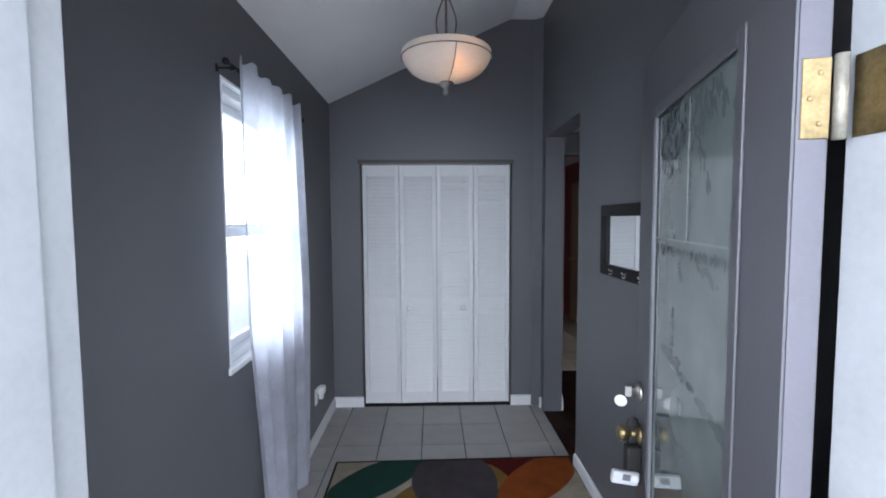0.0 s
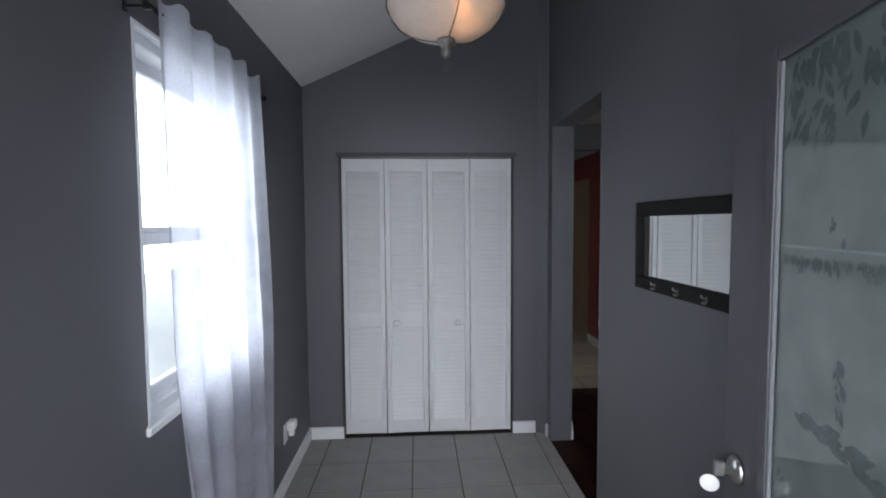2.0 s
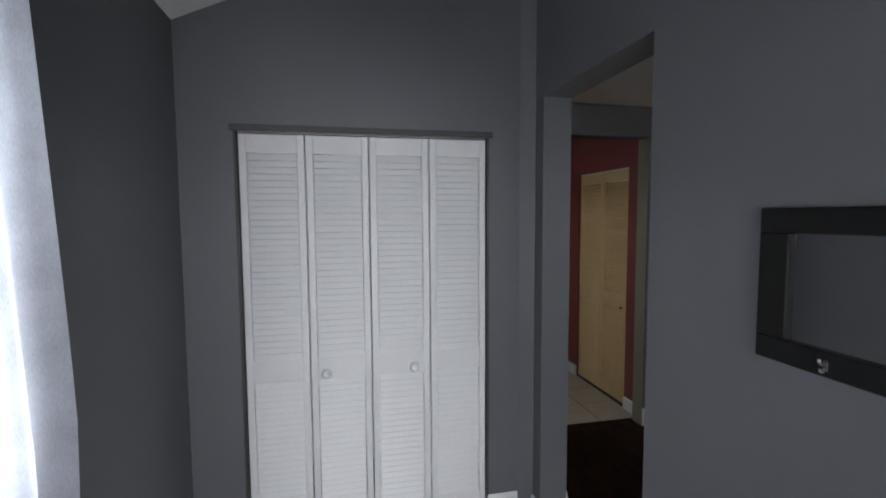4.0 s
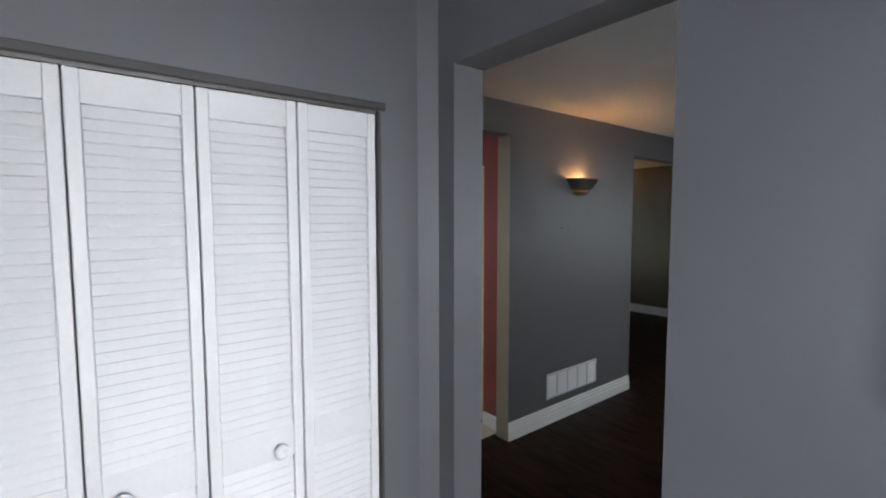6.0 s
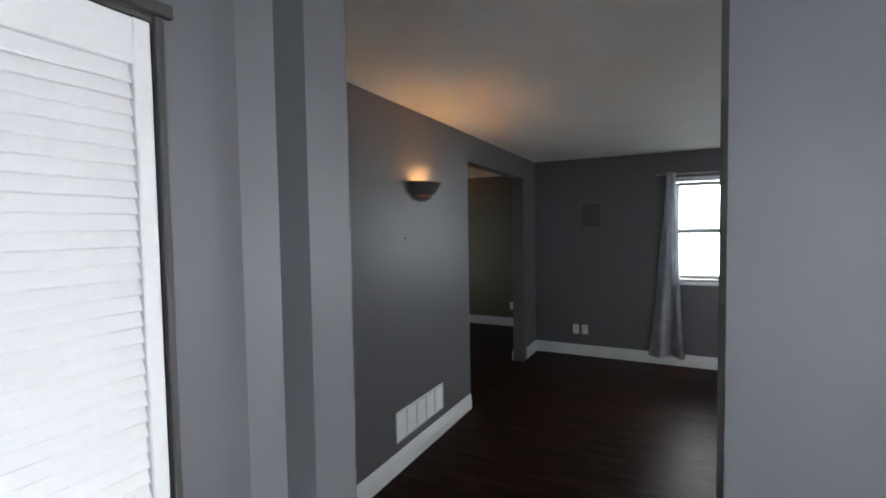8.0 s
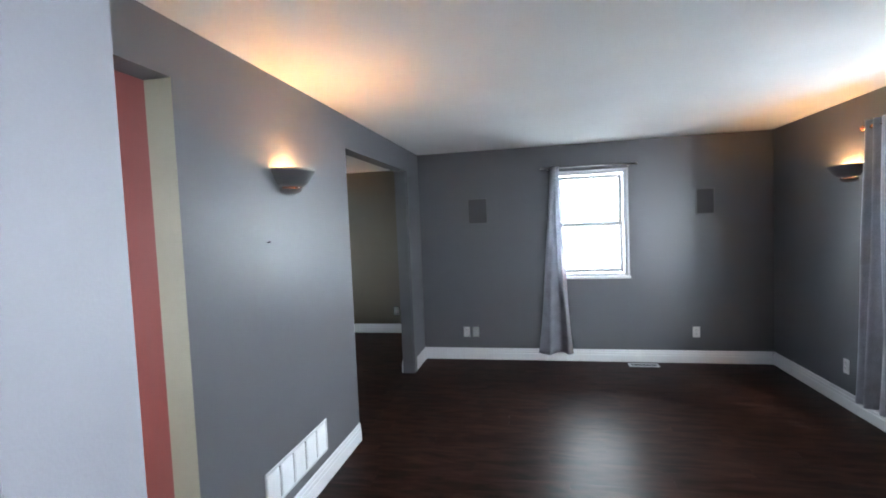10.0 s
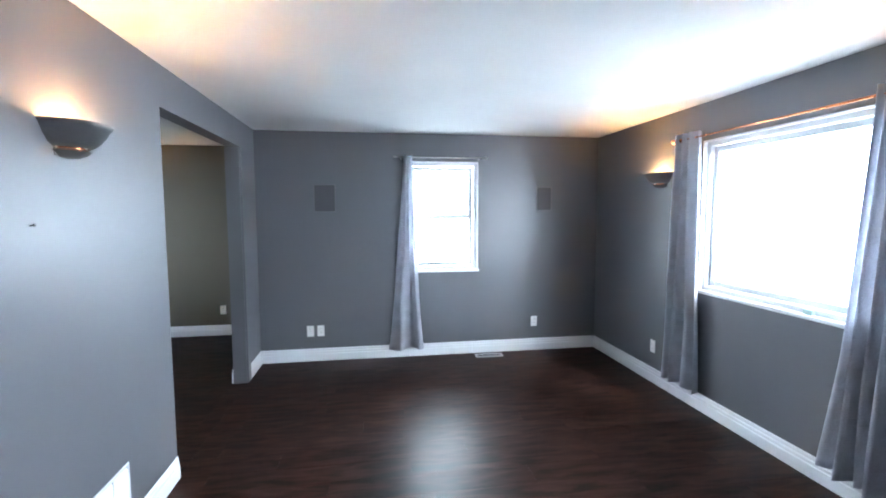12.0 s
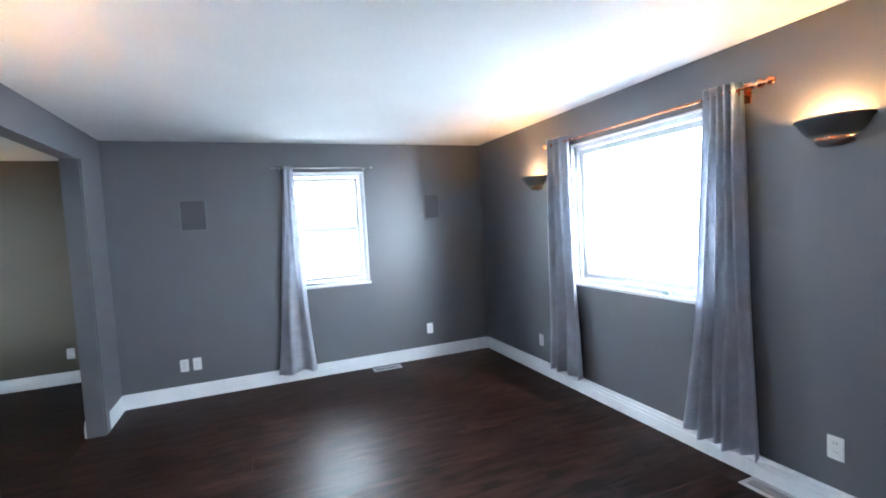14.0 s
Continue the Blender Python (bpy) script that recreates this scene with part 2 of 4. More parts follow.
def alabaster():
    mat = bpy.data.materials.new("alabaster_lamp_glass")
    mat.use_nodes = True
    n, link = mat.node_tree.nodes, mat.node_tree.links.new
    base = n["Principled BSDF"]
    base.inputs["Roughness"].default_value = 0.3
    swirl = n.new("ShaderNodeTexNoise")
    swirl.inputs["Scale"].default_value, swirl.inputs["Distortion"].default_value = 6, 1.5
    ramp = n.new("ShaderNodeValToRGB")
    ramp.color_ramp.elements[0].color, ramp.color_ramp.elements[1].color = (0.76, 0.74, 0.70, 1), (0.90, 0.89, 0.87, 1)
    link(swirl.outputs["Fac"], ramp.inputs["Fac"])
    link(ramp.outputs["Color"], base.inputs["Base Color"])
    thin, mix = n.new("ShaderNodeBsdfTranslucent"), n.new("ShaderNodeMixShader")
    link(ramp.outputs["Color"], thin.inputs["Color"])
    clear, mix2 = n.new("ShaderNodeBsdfTransparent"), n.new("ShaderNodeMixShader")
    clear.inputs["Color"].default_value = (1, 0.8, 0.55, 1)
    mix.inputs["Fac"].default_value, mix2.inputs["Fac"].default_value = 0.42, 0.22
    link(base.outputs[0], mix.inputs[1])
    link(thin.outputs[0], mix.inputs[2])
    link(mix.outputs[0], mix2.inputs[1])
    link(clear.outputs[0], mix2.inputs[2])
    link(mix2.outputs[0], n["Material Output"].inputs["Surface"])
    return mat


ALABASTER = alabaster()


# ---- building helpers ----
def bx(bm, x0, x1, y0, y1, z0, z1, bevel=0.0, segments=1):
    """Adds a box to bm."""
    made = bmesh.ops.create_cube(bm, size=1.0)["verts"]
    for v in made:
        v.co = Vector((x0 + (v.co.x + 0.5) * (x1 - x0), y0 + (v.co.y + 0.5) * (y1 - y0), z0 + (v.co.z + 0.5) * (z1 - z0)))
    if bevel:
        edges = list({e for v in made for e in v.link_edges})
        bmesh.ops.bevel(bm, geom=edges, offset=bevel, segments=segments, affect="EDGES", profile=0.6)
    return bm


def box(*args, **more):
    return bx(bmesh.new(), *args, **more)


def lathe(bm, profile, seg=32, start=0.0, sweep=360.0):
    """Turns (radius, z) points round the z axis."""
    whole = abs(sweep - 360) < 1e-6
    steps = seg if whole else seg + 1
    rings = []
    for r, z in profile:
        ring = []
        for i in range(steps):
            a = radians(start + sweep * i / seg)
            ring.append(bm.verts.new((r * math.cos(a), r * math.sin(a), z)))
        rings.append(ring)
    for a, b in zip(rings, rings[1:]):
        for i in range(seg):
            j = (i + 1) % steps
            bm.faces.new((a[i], a[j], b[j], b[i]))
    bmesh.ops.remove_doubles(bm, verts=bm.verts, dist=1e-5)
    bmesh.ops.recalc_face_normals(bm, faces=bm.faces)
    return bm


def tube(bm, points, radius, seg=10):
    """A round bar along points."""
    points = [Vector(p) for p in points]
    rings = []
    for i, p in enumerate(points):
        ahead = (points[min(i + 1, len(points) - 1)] - points[max(i - 1, 0)]).normalized()
        side = ahead.orthogonal().normalized() if i == 0 else (side - ahead * side.dot(ahead)).normalized()
        up = ahead.cross(side)
        rings.append([bm.verts.new(p + (side * math.cos(2 * math.pi * k / seg) + up * math.sin(2 * math.pi * k / seg)) * radius) for k in range(seg)])
    for a, b in zip(rings, rings[1:]):
        for k in range(seg):
            bm.faces.new((a[k], a[(k + 1) % seg], b[(k + 1) % seg], b[k]))
    bm.faces.new(list(reversed(rings[0])))
    bm.faces.new(rings[-1])
    return bm


def turned(bm, m):
    bmesh.ops.transform(bm, matrix=m, verts=bm.verts)
    return bm


def mesh_of(name, bm, mat, smooth=False):
    data = bpy.data.meshes.new(name)
    bm.to_mesh(data)
    bm.free()
    for one in (mat if isinstance(mat, (list, tuple)) else [mat]):
        data.materials.append(one)
    if smooth:
        for f in data.polygons:
            f.use_smooth = True
    return data


def part(name, bm, mat, parent, label="", smooth=False):
    ob = new(name, mesh_of(name, bm, mat, smooth))
    ob.parent = parent
    if label:
        ob["label"] = label
    return ob


def piece(name, data, parent, m):
    ob = new(name, data)
    ob.parent = parent
    ob.matrix_basis = m
    return ob


def thing(name, label, category, m=Matrix(), group="", kind=""):
    ob = new(name)
    ob.empty_display_size = 0.05
    ob.matrix_basis = m
    return tagged(ob, label, category, group, kind)


def structure(name, bm, mat, label, category, smooth=False):
    ob = new(name, mesh_of(name, bm, mat, smooth))
    return tagged(ob, label, category, kind="structure")


def wall(name, axis, a, b, lo, hi, z0, z1, openings, mats, choose, label):
    """A wall between the planes a and b across axis, running from lo to hi, with openings (lo, hi, z0, z1) cut through."""
    cuts = sorted({lo, hi, *(v for o in openings for v in o[:2])})
    bm = bmesh.new()
    for p, q in zip(cuts, cuts[1:]):
        holes = sorted((o[2], o[3]) for o in openings if o[0] <= p + 1e-6 and o[1] >= q - 1e-6)
        bottom = z0
        for h0, h1 in holes + [(z1, z1)]:
            if h0 > bottom + 1e-6:
                if axis == "x":
                    bx(bm, a, b, p, q, bottom, h0)
                else:
                    bx(bm, p, q, a, b, bottom, h0)
            bottom = h1
    # drop the faces where two blocks of the wall meet
    seen = {}
    for f in bm.faces:
        c = f.calc_center_median()
        seen.setdefault((round(c.x, 4), round(c.y, 4), round(c.z, 4)), []).append(f)
    bmesh.ops.delete(bm, geom=[f for group in seen.values() if len(group) > 1 for f in group], context="FACES")
    bmesh.ops.remove_doubles(bm, verts=bm.verts, dist=1e-5)
    bm.normal_update()
    if choose:
        for f in bm.faces:
            f.material_index = choose(f.calc_center_median(), f.normal)
    return structure(name, bm, mats, label, "wall")


# ---- the place: hall x -0.22..1.50, y -3.15..0; living room x 1.65..6.44, y -3.0..0.71 ----
CLOSET = (0.030, 1.252)
wall("wall_hall_left", "x", -0.36, -0.22, -3.30, 0.85, -0.1, 2.60, [(-1.925, -1.14, 0.95, 2.13)], [GREY], None, "charcoal grey painted hall wall with a window opening")
wall("wall_hall_back", "y", 0.0, 0.11, -0.22, 1.50, -0.1, 3.35, [(*CLOSET, -0.1, 2.023)], [GREY], None, "charcoal grey wall round the closet opening")
wall("wall_hall_right", "x", 1.50, 1.65, -3.30, 0.85, -0.1, 3.35, [(-0.980, -0.146, -0.1, 2.205)], [GREY], None, "charcoal grey wall with a plain doorway to the living room")
wall("wall_hall_front", "y", -3.30, -3.15, -0.22, 1.50, -0.1, 3.35, [(0.10, 1.190, -0.1, 2.10)], [GREY], None, "charcoal grey wall with the front door opening")
wall("wall_living_north", "y", 0.71, 0.83, 1.65, 7.70, -0.1, 2.50, [(1.72, 2.718, -0.1, 2.185), (4.34, 5.89, -0.1, 2.168)], [GREY, TAN, RED, OLIVE],
     lambda c, n: (1 if n.x < -0.5 and abs(c.x - 2.718) < 0.01 else 0) if n.y < 0.5 else (2 if c.x < 2.8 else 3),
     "charcoal grey living room wall with two wide openings")
wall("wall_living_end", "x", 6.44, 6.58, -3.15, 0.71, -0.1, 2.50, [(-1.61, -0.83, 0.935, 2.115)], [GREY], None, "charcoal grey end wall with a sash window")
wall("wall_living_front", "y", -3.15, -3.00, 1.65, 6.44, -0.1, 2.50, [(3.38, 4.76, 0.945, 2.115)], [GREY], None, "charcoal grey front wall with a picture window")
wall("wall_dining_end", "x", 7.70, 7.82, 0.71, 4.30, -0.1, 2.50, [], [OLIVE], None, "dark olive grey dining room wall")
wall("wall_dining_back", "y", 4.30, 4.42, 4.05, 7.82, -0.1, 2.50, [(5.40, 6.60, 0.95, 2.10)], [OLIVE], None, "dark olive grey dining room back wall")
wall("wall_dining_side", "x", 4.05, 4.17, 0.83, 4.30, -0.1, 2.50, [], [OLIVE], None, "dark olive grey dining room side wall")
wall("wall_kitchen_red", "x", 2.78, 2.90, 0.83, 3.70, -0.1, 2.50, [(1.035, 1.835, -0.1, 2.005)], [RED], None, "brick red kitchen wall with a closet opening")
wall("wall_kitchen_back", "y", 3.70, 3.82, 0.50, 2.90, -0.1, 2.50, [], [RED], None, "brick red kitchen back wall")
wall("wall_kitchen_left", "x", 0.50, 0.62, 0.85, 3.70, -0.1, 2.50, [(0.97, 1.87, 1.05, 2.05)], [RED], None, "brick red kitchen wall with an opening added for fill light")
wall("wall_closet_back", "y", 0.70, 0.85, -0.22, 1.50, -0.1, 2.50, [], [DRYWALL], None, "bare drywall at the back of the closet")
wall("wall_kitchen_closet", "x", 3.50, 3.60, 0.83, 2.10, -0.1, 2.50, [], [DRYWALL], None, "bare drywall behind the louvred door")
wall("wall_kitchen_closet_side", "y", 2.00, 2.10, 2.90, 3.50, -0.1, 2.50, [], [DRYWALL], None, "bare drywall beside the louvred door")

# ceilings
bm = bmesh.new()
for y0, y1 in ((-3.32, 0.0),):
    under = [(-0.36, 2.432), (-0.22, 2.495), (1.243, 3.160), (1.52, 3.160)]
    low = [[bm.verts.new((x, y, z)) for x, z in under] for y in (y0, y1)]
    top = [[bm.verts.new((x, y, z + 0.12)) for x, z in under] for y in (y0, y1)]
    for i in range(3):
        bm.faces.new((low[0][i], low[1][i], low[1][i + 1], low[0][i + 1]))
        bm.faces.new((top[0][i], top[0][i + 1], top[1][i + 1], top[1][i]))
    for k in (0, 1):
        bm.faces.new([*low[k], *reversed(top[k])])
    for i in (0, 3):
        bm.faces.new((low[0][i], low[1][i], top[1][i], top[0][i]))
bmesh.ops.recalc_face_normals(bm, faces=bm.faces)
structure("ceiling_hall", bm, CEIL, "white vaulted hall ceiling rising to a narrow flat", "ceiling")
structure("ceiling_closet", box(-0.22, 1.50, 0.11, 0.70, 2.38, 2.48), DRYWALL, "plain drywall closet ceiling", "ceiling")
structure("ceiling_living", box(1.652, 6.438, -2.998, 0.708, 2.405, 2.56), CEIL, "white stippled living room ceiling", "ceiling")
structure("ceiling_dining", box(4.172, 7.698, 0.832, 4.298, 2.412, 2.56), CEIL, "white stippled dining room ceiling", "ceiling")
structure("ceiling_kitchen", bx(box(0.622, 2.778, 0.852, 3.698, 2.412, 2.56), 2.902, 3.498, 0.832, 1.998, 2.412, 2.56), CEIL, "white kitchen ceiling", "ceiling")

# ground and floors' slabs
structure("ground", box(-200, 200, -200, 200, -0.60, -0.35), SNOWY, "pale flat winter ground round the house", "ground")
for x0, x1, y0, y1 in ((-14, 20, -13.2, -13), (-10.2, -10, -12.9, 46), (16, 16.2, -12.9, 46)):
    structure("backdrop", box(x0, x1, y0, y1, -0.35, 12.0), HAZE_FRONT if y1 < -12.95 else HAZE_END if x0 > 15 else HAZE, "bright overcast distance outside the windows", "backdrop")
structure("porch", box(-1.2, 2.6, -5.2, -3.31, -0.40, -0.045, bevel=0.01), CONCRETE, "grey concrete porch slab before the front door", "porch")
structure("house_base", box(-0.36, 7.82, -3.30, 4.42, -0.345, -0.10), CONCRETE, "concrete base under the house", "foundation")
floor_hall = structure("floor_hall", box(-0.22, 1.50, -3.15, 0.0, -0.10, -0.004), GROUT, "dark grout bed of the tiled hall floor", "floor")
# closet floor coloured black so the gap under the doors reads as shade
structure("floor_closet", box(-0.22, 1.50, 0.0, 0.70, -0.10, -0.003), SUBFLOOR, "closet floor blackened to give the shade under the doors", "floor")
floor_wood = structure("floor_living", bx(bx(box(1.65, 6.44, -3.0, 0.83, -0.10, -0.004), 4.17, 7.70, 0.83, 4.30, -0.10, -0.004), 1.50, 1.65, -0.980, -0.146, -0.10, -0.004), SUBFLOOR,
                       "dark walnut laminate plank floor with a satin sheen", "floor")
floor_kitchen = structure("floor_kitchen", bx(box(0.62, 2.78, 0.85, 3.70, -0.10, -0.004), 2.78, 3.50, 0.85, 2.0, -0.10, -0.004), GROUT, "grouted cream tile kitchen floor", "floor")


# ---- baseboards ----
def baseboard(name, p, q, height, label, steps=False, depth=0.014):
    """A moulded board from p to q on the floor; the room lies to the left of the way from p to q."""
    p, q = Vector((*p, 0)), Vector((*q, 0))
    along = (q - p).normalized()
    out = Vector((-along.y, along.x, 0))
    h, d = height, depth
    if steps:
        shape = [(0, 0.001), (d, 0.001), (d, h * 0.56), (d * 0.72, h * 0.60), (d * 0.80, h * 0.74), (d * 0.48, h * 0.80), (d * 0.52, h * 0.92), (d * 0.25, h), (0, h)]
    else:
        shape = [(0, 0.001), (d, 0.001), (d, h - 0.012), (d * 0.6, h - 0.003), (d * 0.3, h), (0, h)]
    bm = bmesh.new()
    ends = [[bm.verts.new(at + out * (s + 0.0005) + Vector((0, 0, z))) for s, z in shape] for at in (p, q)]
    for i in range(len(shape)):
        j = (i + 1) % len(shape)
        bm.faces.new((ends[0][i], ends[1][i], ends[1][j], ends[0][j]))
    bm.faces.new(ends[0])
    bm.faces.new(list(reversed(ends[1])))
    bmesh.ops.recalc_face_normals(bm, faces=bm.faces)
    return structure(name, bm, TRIM, label, "baseboard")


LOW, TALL = "low white painted hall baseboard", "tall white moulded baseboard"
baseboard("baseboard", (0.03 - 0.004, 0.0), (-0.22, 0.0), 0.085, LOW)
baseboard("baseboard", (1.425, 0.0), (1.256, 0.0), 0.085, LOW)
baseboard("baseboard", (-0.22, -0.015), (-0.22, -3.15), 0.085, LOW)
baseboard("baseboard", (1.50, -0.085), (1.50, -0.0505), 0.085, LOW)
baseboard("baseboard", (1.50, -3.15), (1.50, -0.982), 0.085, LOW)
baseboard("baseboard", (4.338, 0.71), (2.719, 0.71), 0.135, TALL, True)
baseboard("baseboard", (6.424, 0.71), (5.981, 0.71), 0.135, TALL, True)
flare = bmesh.new()
outline = [(1.432, -0.0003), (1.4995, -0.050), (1.4995, -0.0003)]
rings = [[flare.verts.new((x, y, z)) for x, y in outline] for z in (0.001, 3.158)]
for i in range(3):
    flare.faces.new((rings[0][i], rings[0][(i + 1) % 3], rings[1][(i + 1) % 3], rings[1][i]))
for ring in rings:
    flare.faces.new(ring)
bmesh.ops.recalc_face_normals(flare, faces=flare.faces)
structure("corner_flare", flare, GREY, "grey drywall corner that swells out beside the doorway", "wall")
structure("post", box(5.892, 5.980, 0.694, 0.7095, 0.0005, 2.166, bevel=0.003), GREY, "grey boxed post at the end of the wide opening", "post")
baseboard("baseboard", (6.44, -2.984), (6.44, 0.71), 0.135, TALL, True)
baseboard("baseboard", (1.666, -3.0), (6.44, -3.0), 0.135, TALL, True)
baseboard("baseboard", (1.65, -0.982), (1.65, -3.0), 0.135, TALL, True)
baseboard("baseboard", (1.65, 0.70), (1.65, -0.144), 0.135, TALL, True)
baseboard("baseboard", (7.70, 0.83), (7.70, 4.30), 0.135, TALL, True)
baseboard("baseboard", (7.686, 4.30), (4.17, 4.30), 0.135, TALL, True)
baseboard("baseboard", (5.892, 0.83), (7.686, 0.83), 0.135, TALL, True)
baseboard("baseboard", (2.78, 1.842), (2.78, 2.515), 0.10, "white painted kitchen baseboard")
baseboard("baseboard", (2.78, 0.832), (2.78, 1.028), 0.10, "white painted kitchen baseboard")


# ---- windows ----
def window(name, m, w, h, depth, rail, label):
    """Origin at the middle of the sill on the inner wall face; x along the wall, y outwards. rail: height of the meeting rail, or 0."""
    win = thing(name, label, "window", m, kind="structure")
    bm = bmesh.new()
    f, d0, d1 = 0.045, 0.03, depth
    e = 0.001
    for x0, x1, z0, z1 in ((-w / 2 + e, -w / 2 + f, e, h - e), (w / 2 - f, w / 2 - e, e, h - e), (-w / 2 + f, w / 2 - f, e, f), (-w / 2 + f, w / 2 - f, h - f, h - e)):
        bx(bm, x0, x1, d0, d1, z0, z1, bevel=0.004)
    part("window_frame", bm, VINYL, win)
    sashes = [(f + 0.004, rail, 0.055, 0.085), (rail - 0.03, h - f - 0.004, 0.09, 0.12)] if rail else [(f + 0.004, h - f - 0.004, 0.06, 0.10)]
    for z0, z1, y0, y1 in sashes:
        sash = bmesh.new()
        x, s = w / 2 - f - 0.004, 0.044
        for a in ((-x, -x + s, z0, z1), (x - s, x, z0, z1), (-x + s, x - s, z0, z0 + s), (-x + s, x - s, z1 - s, z1)):
            bx(sash, a[0], a[1], y0, y1, a[2], a[3], bevel=0.005)
        frame_ob = part("sash", sash, VINYL, win)
        pane = part("pane", box(-x + s - 0.004, x - s + 0.004, (y0 + y1) / 2 - 0.003, (y0 + y1) / 2 + 0.003, z0 + s - 0.004, z1 - s + 0.004), PANE, frame_ob)
        pane.visible_shadow = False
    liner = bmesh.new()
    for a in ((-w / 2, -w / 2 + 0.012, 0.012, h - 0.012), (w / 2 - 0.012, w / 2, 0.012, h - 0.012), (-w / 2, w / 2, h - 0.012, h)):
        bx(liner, a[0], a[1], -0.002, 0.0285, a[2], a[3])
    part("window_liner", liner, TRIM, win)
    part("window_sill", box(-w / 2 - 0.012, w / 2 + 0.012, -0.012, 0.029, -0.016, 0.011, bevel=0.004), TRIM, win)
    return win


window("window_1", pose(-0.22, -1.5325, 0.951, 0, 0, 90), 0.783, 1.178, 0.12, 0.58, "white vinyl sash window in the grey hall wall")
window("window_2", pose(6.44, -1.22, 0.936, 0, 0, -90), 0.778, 1.178, 0.12, 0.60, "white vinyl sash window in the end wall")
window("window_3", pose(4.07, -3.0, 0.946, 0, 0, 180), 1.378, 1.168, 0.12, 0, "wide white vinyl picture window in the front wall")
# unseen window, added with its lamp to brighten the dining room
window("unseen_window_5", pose(6.0, 4.30, 0.951), 1.198, 1.148, 0.11, 0.56, "unseen white vinyl window added to brighten the dining room")
# unseen, made up to let the kitchen fill in
window("unseen_window_4", pose(0.62, 1.42, 1.051, 0, 0, 90), 0.898, 0.998, 0.11, 0.5, "unseen white vinyl window added to light the kitchen")


# ---- louvred folding doors ----
def slat_mesh(w, mat, half, tilt):
    bm = bx(bmesh.new(), -w / 2, w / 2, -half, half, -0.0215, 0.0215, bevel=0.002)
    turned(bm, pose(0, 0, 0, tilt))
    return mesh_of("slat", bm, mat)


def louvre_door(m, w, h, mat, label, group, knob_x=None, knob_mat=None, rails=(0.10, 0.78, 0.115, 0.09), half=0.0032, tilt=-22):
    """One leaf: origin at the middle of its foot, the front faces -y."""
    leaf = thing("louvre_door", label, "louvre door", m, group)
    foot, mid, mid_h, head = rails
    s = 0.034
    for x0, x1 in ((-w / 2, -w / 2 + s), (w / 2 - s, w / 2)):
        part("stile", box(x0, x1, 0, 0.028, 0, h, bevel=0.003), mat, leaf)
    for z0, z1 in ((0.0, foot), (mid, mid + mid_h), (h - head, h)):
        part("rail", box(-w / 2 + s, w / 2 - s, 0.002, 0.026, z0 + 0.001, z1 - 0.001, bevel=0.002), mat, leaf)
    data = slat_mesh(w - 2 * s - 0.002, mat, half, tilt)
    for z0, z1 in ((foot, mid), (mid + mid_h, h - head)):
        count = int((z1 - z0) / 0.0305)
        for i in range(count):
            piece("slat", data, leaf, pose(0, 0.0145, z0 + (z1 - z0) * (i + 0.5) / count, random.uniform(-2, 2)))
    if knob_x is not None:
        bm = lathe(bmesh.new(), [(0.0001, 0.0), (0.016, 0.0), (0.012, 0.008), (0.023, 0.016), (0.026, 0.024), (0.021, 0.032), (0.012, 0.034), (0.010, 0.031), (0.0001, 0.031)], 20)
        size = 1.0 if knob_mat == DOORW else 0.5
        turned(bm, pose(knob_x, 0.0015, 0.815, 90) @ Matrix.Diagonal((size, size, size, 1)))
        part("knob", bm, knob_mat, leaf, "round painted knob" if knob_mat == DOORW else "small dark knob", True)
    return leaf


leaf_w = (CLOSET[1] - CLOSET[0] - 0.014) / 4
for i in range(4):
    cx = CLOSET[0] + 0.0055 + leaf_w * (i + 0.5) + 0.001 * i
    knob = {1: 0.416 - cx, 2: 0.858 - cx}.get(i)
    fold = (-1.1, 1.1, -0.9, 0.9)[i]
    louvre_door(pose(cx, 0.006, 0.022, 0, 0, fold), leaf_w - 0.004, 1.985, DOORW, "white painted louvred folding closet door leaf" + (" with a round knob" if knob else ""), "folding closet doors", knob, DOORW)
for i in range(2):
    louvre_door(pose(2.795, 1.036 + 0.199 + 0.4 * i, 0.015, 0, 0, -90), 0.394, 1.975, PINE, "varnished pine louvred folding door in the red wall", "pine folding doors", (0.115 if i == 0 else None), PINEKNOB, (0.11, 0.80, 0.12, 0.09), 0.0045, -44)
structure("closet_track", box(CLOSET[0] + 0.003, CLOSET[1] - 0.003, 0.012, 0.050, 2.0105, 2.0225), PEWTER, "dark metal track over the folding closet doors", "door track")
structure("pine_door_track", box(2.795, 2.83, 1.037, 1.833, 1.992, 2.004), TRIM, "white door track over the pine doors", "door track")
edge = bmesh.new()
for x0, x1, y0, z0, z1 in ((CLOSET[0] - 0.012, CLOSET[0] + 0.003, -0.004, 0, 2.018), (CLOSET[1] - 0.003, CLOSET[1] + 0.012, -0.004, 0, 2.018), (CLOSET[0] - 0.026, CLOSET[1] + 0.026, -0.016, 2.0182, 2.046)):
    bx(edge, x0, x1, y0, 0.012 if z0 == 0 else -0.0005, z0 + 0.001, z1, bevel=0.003)
structure("closet_trim", edge, material("dark_grey_trim_paint", (0.050, 0.048, 0.049), 0.5), "dark grey painted edge and head strip round the closet opening", "trim")


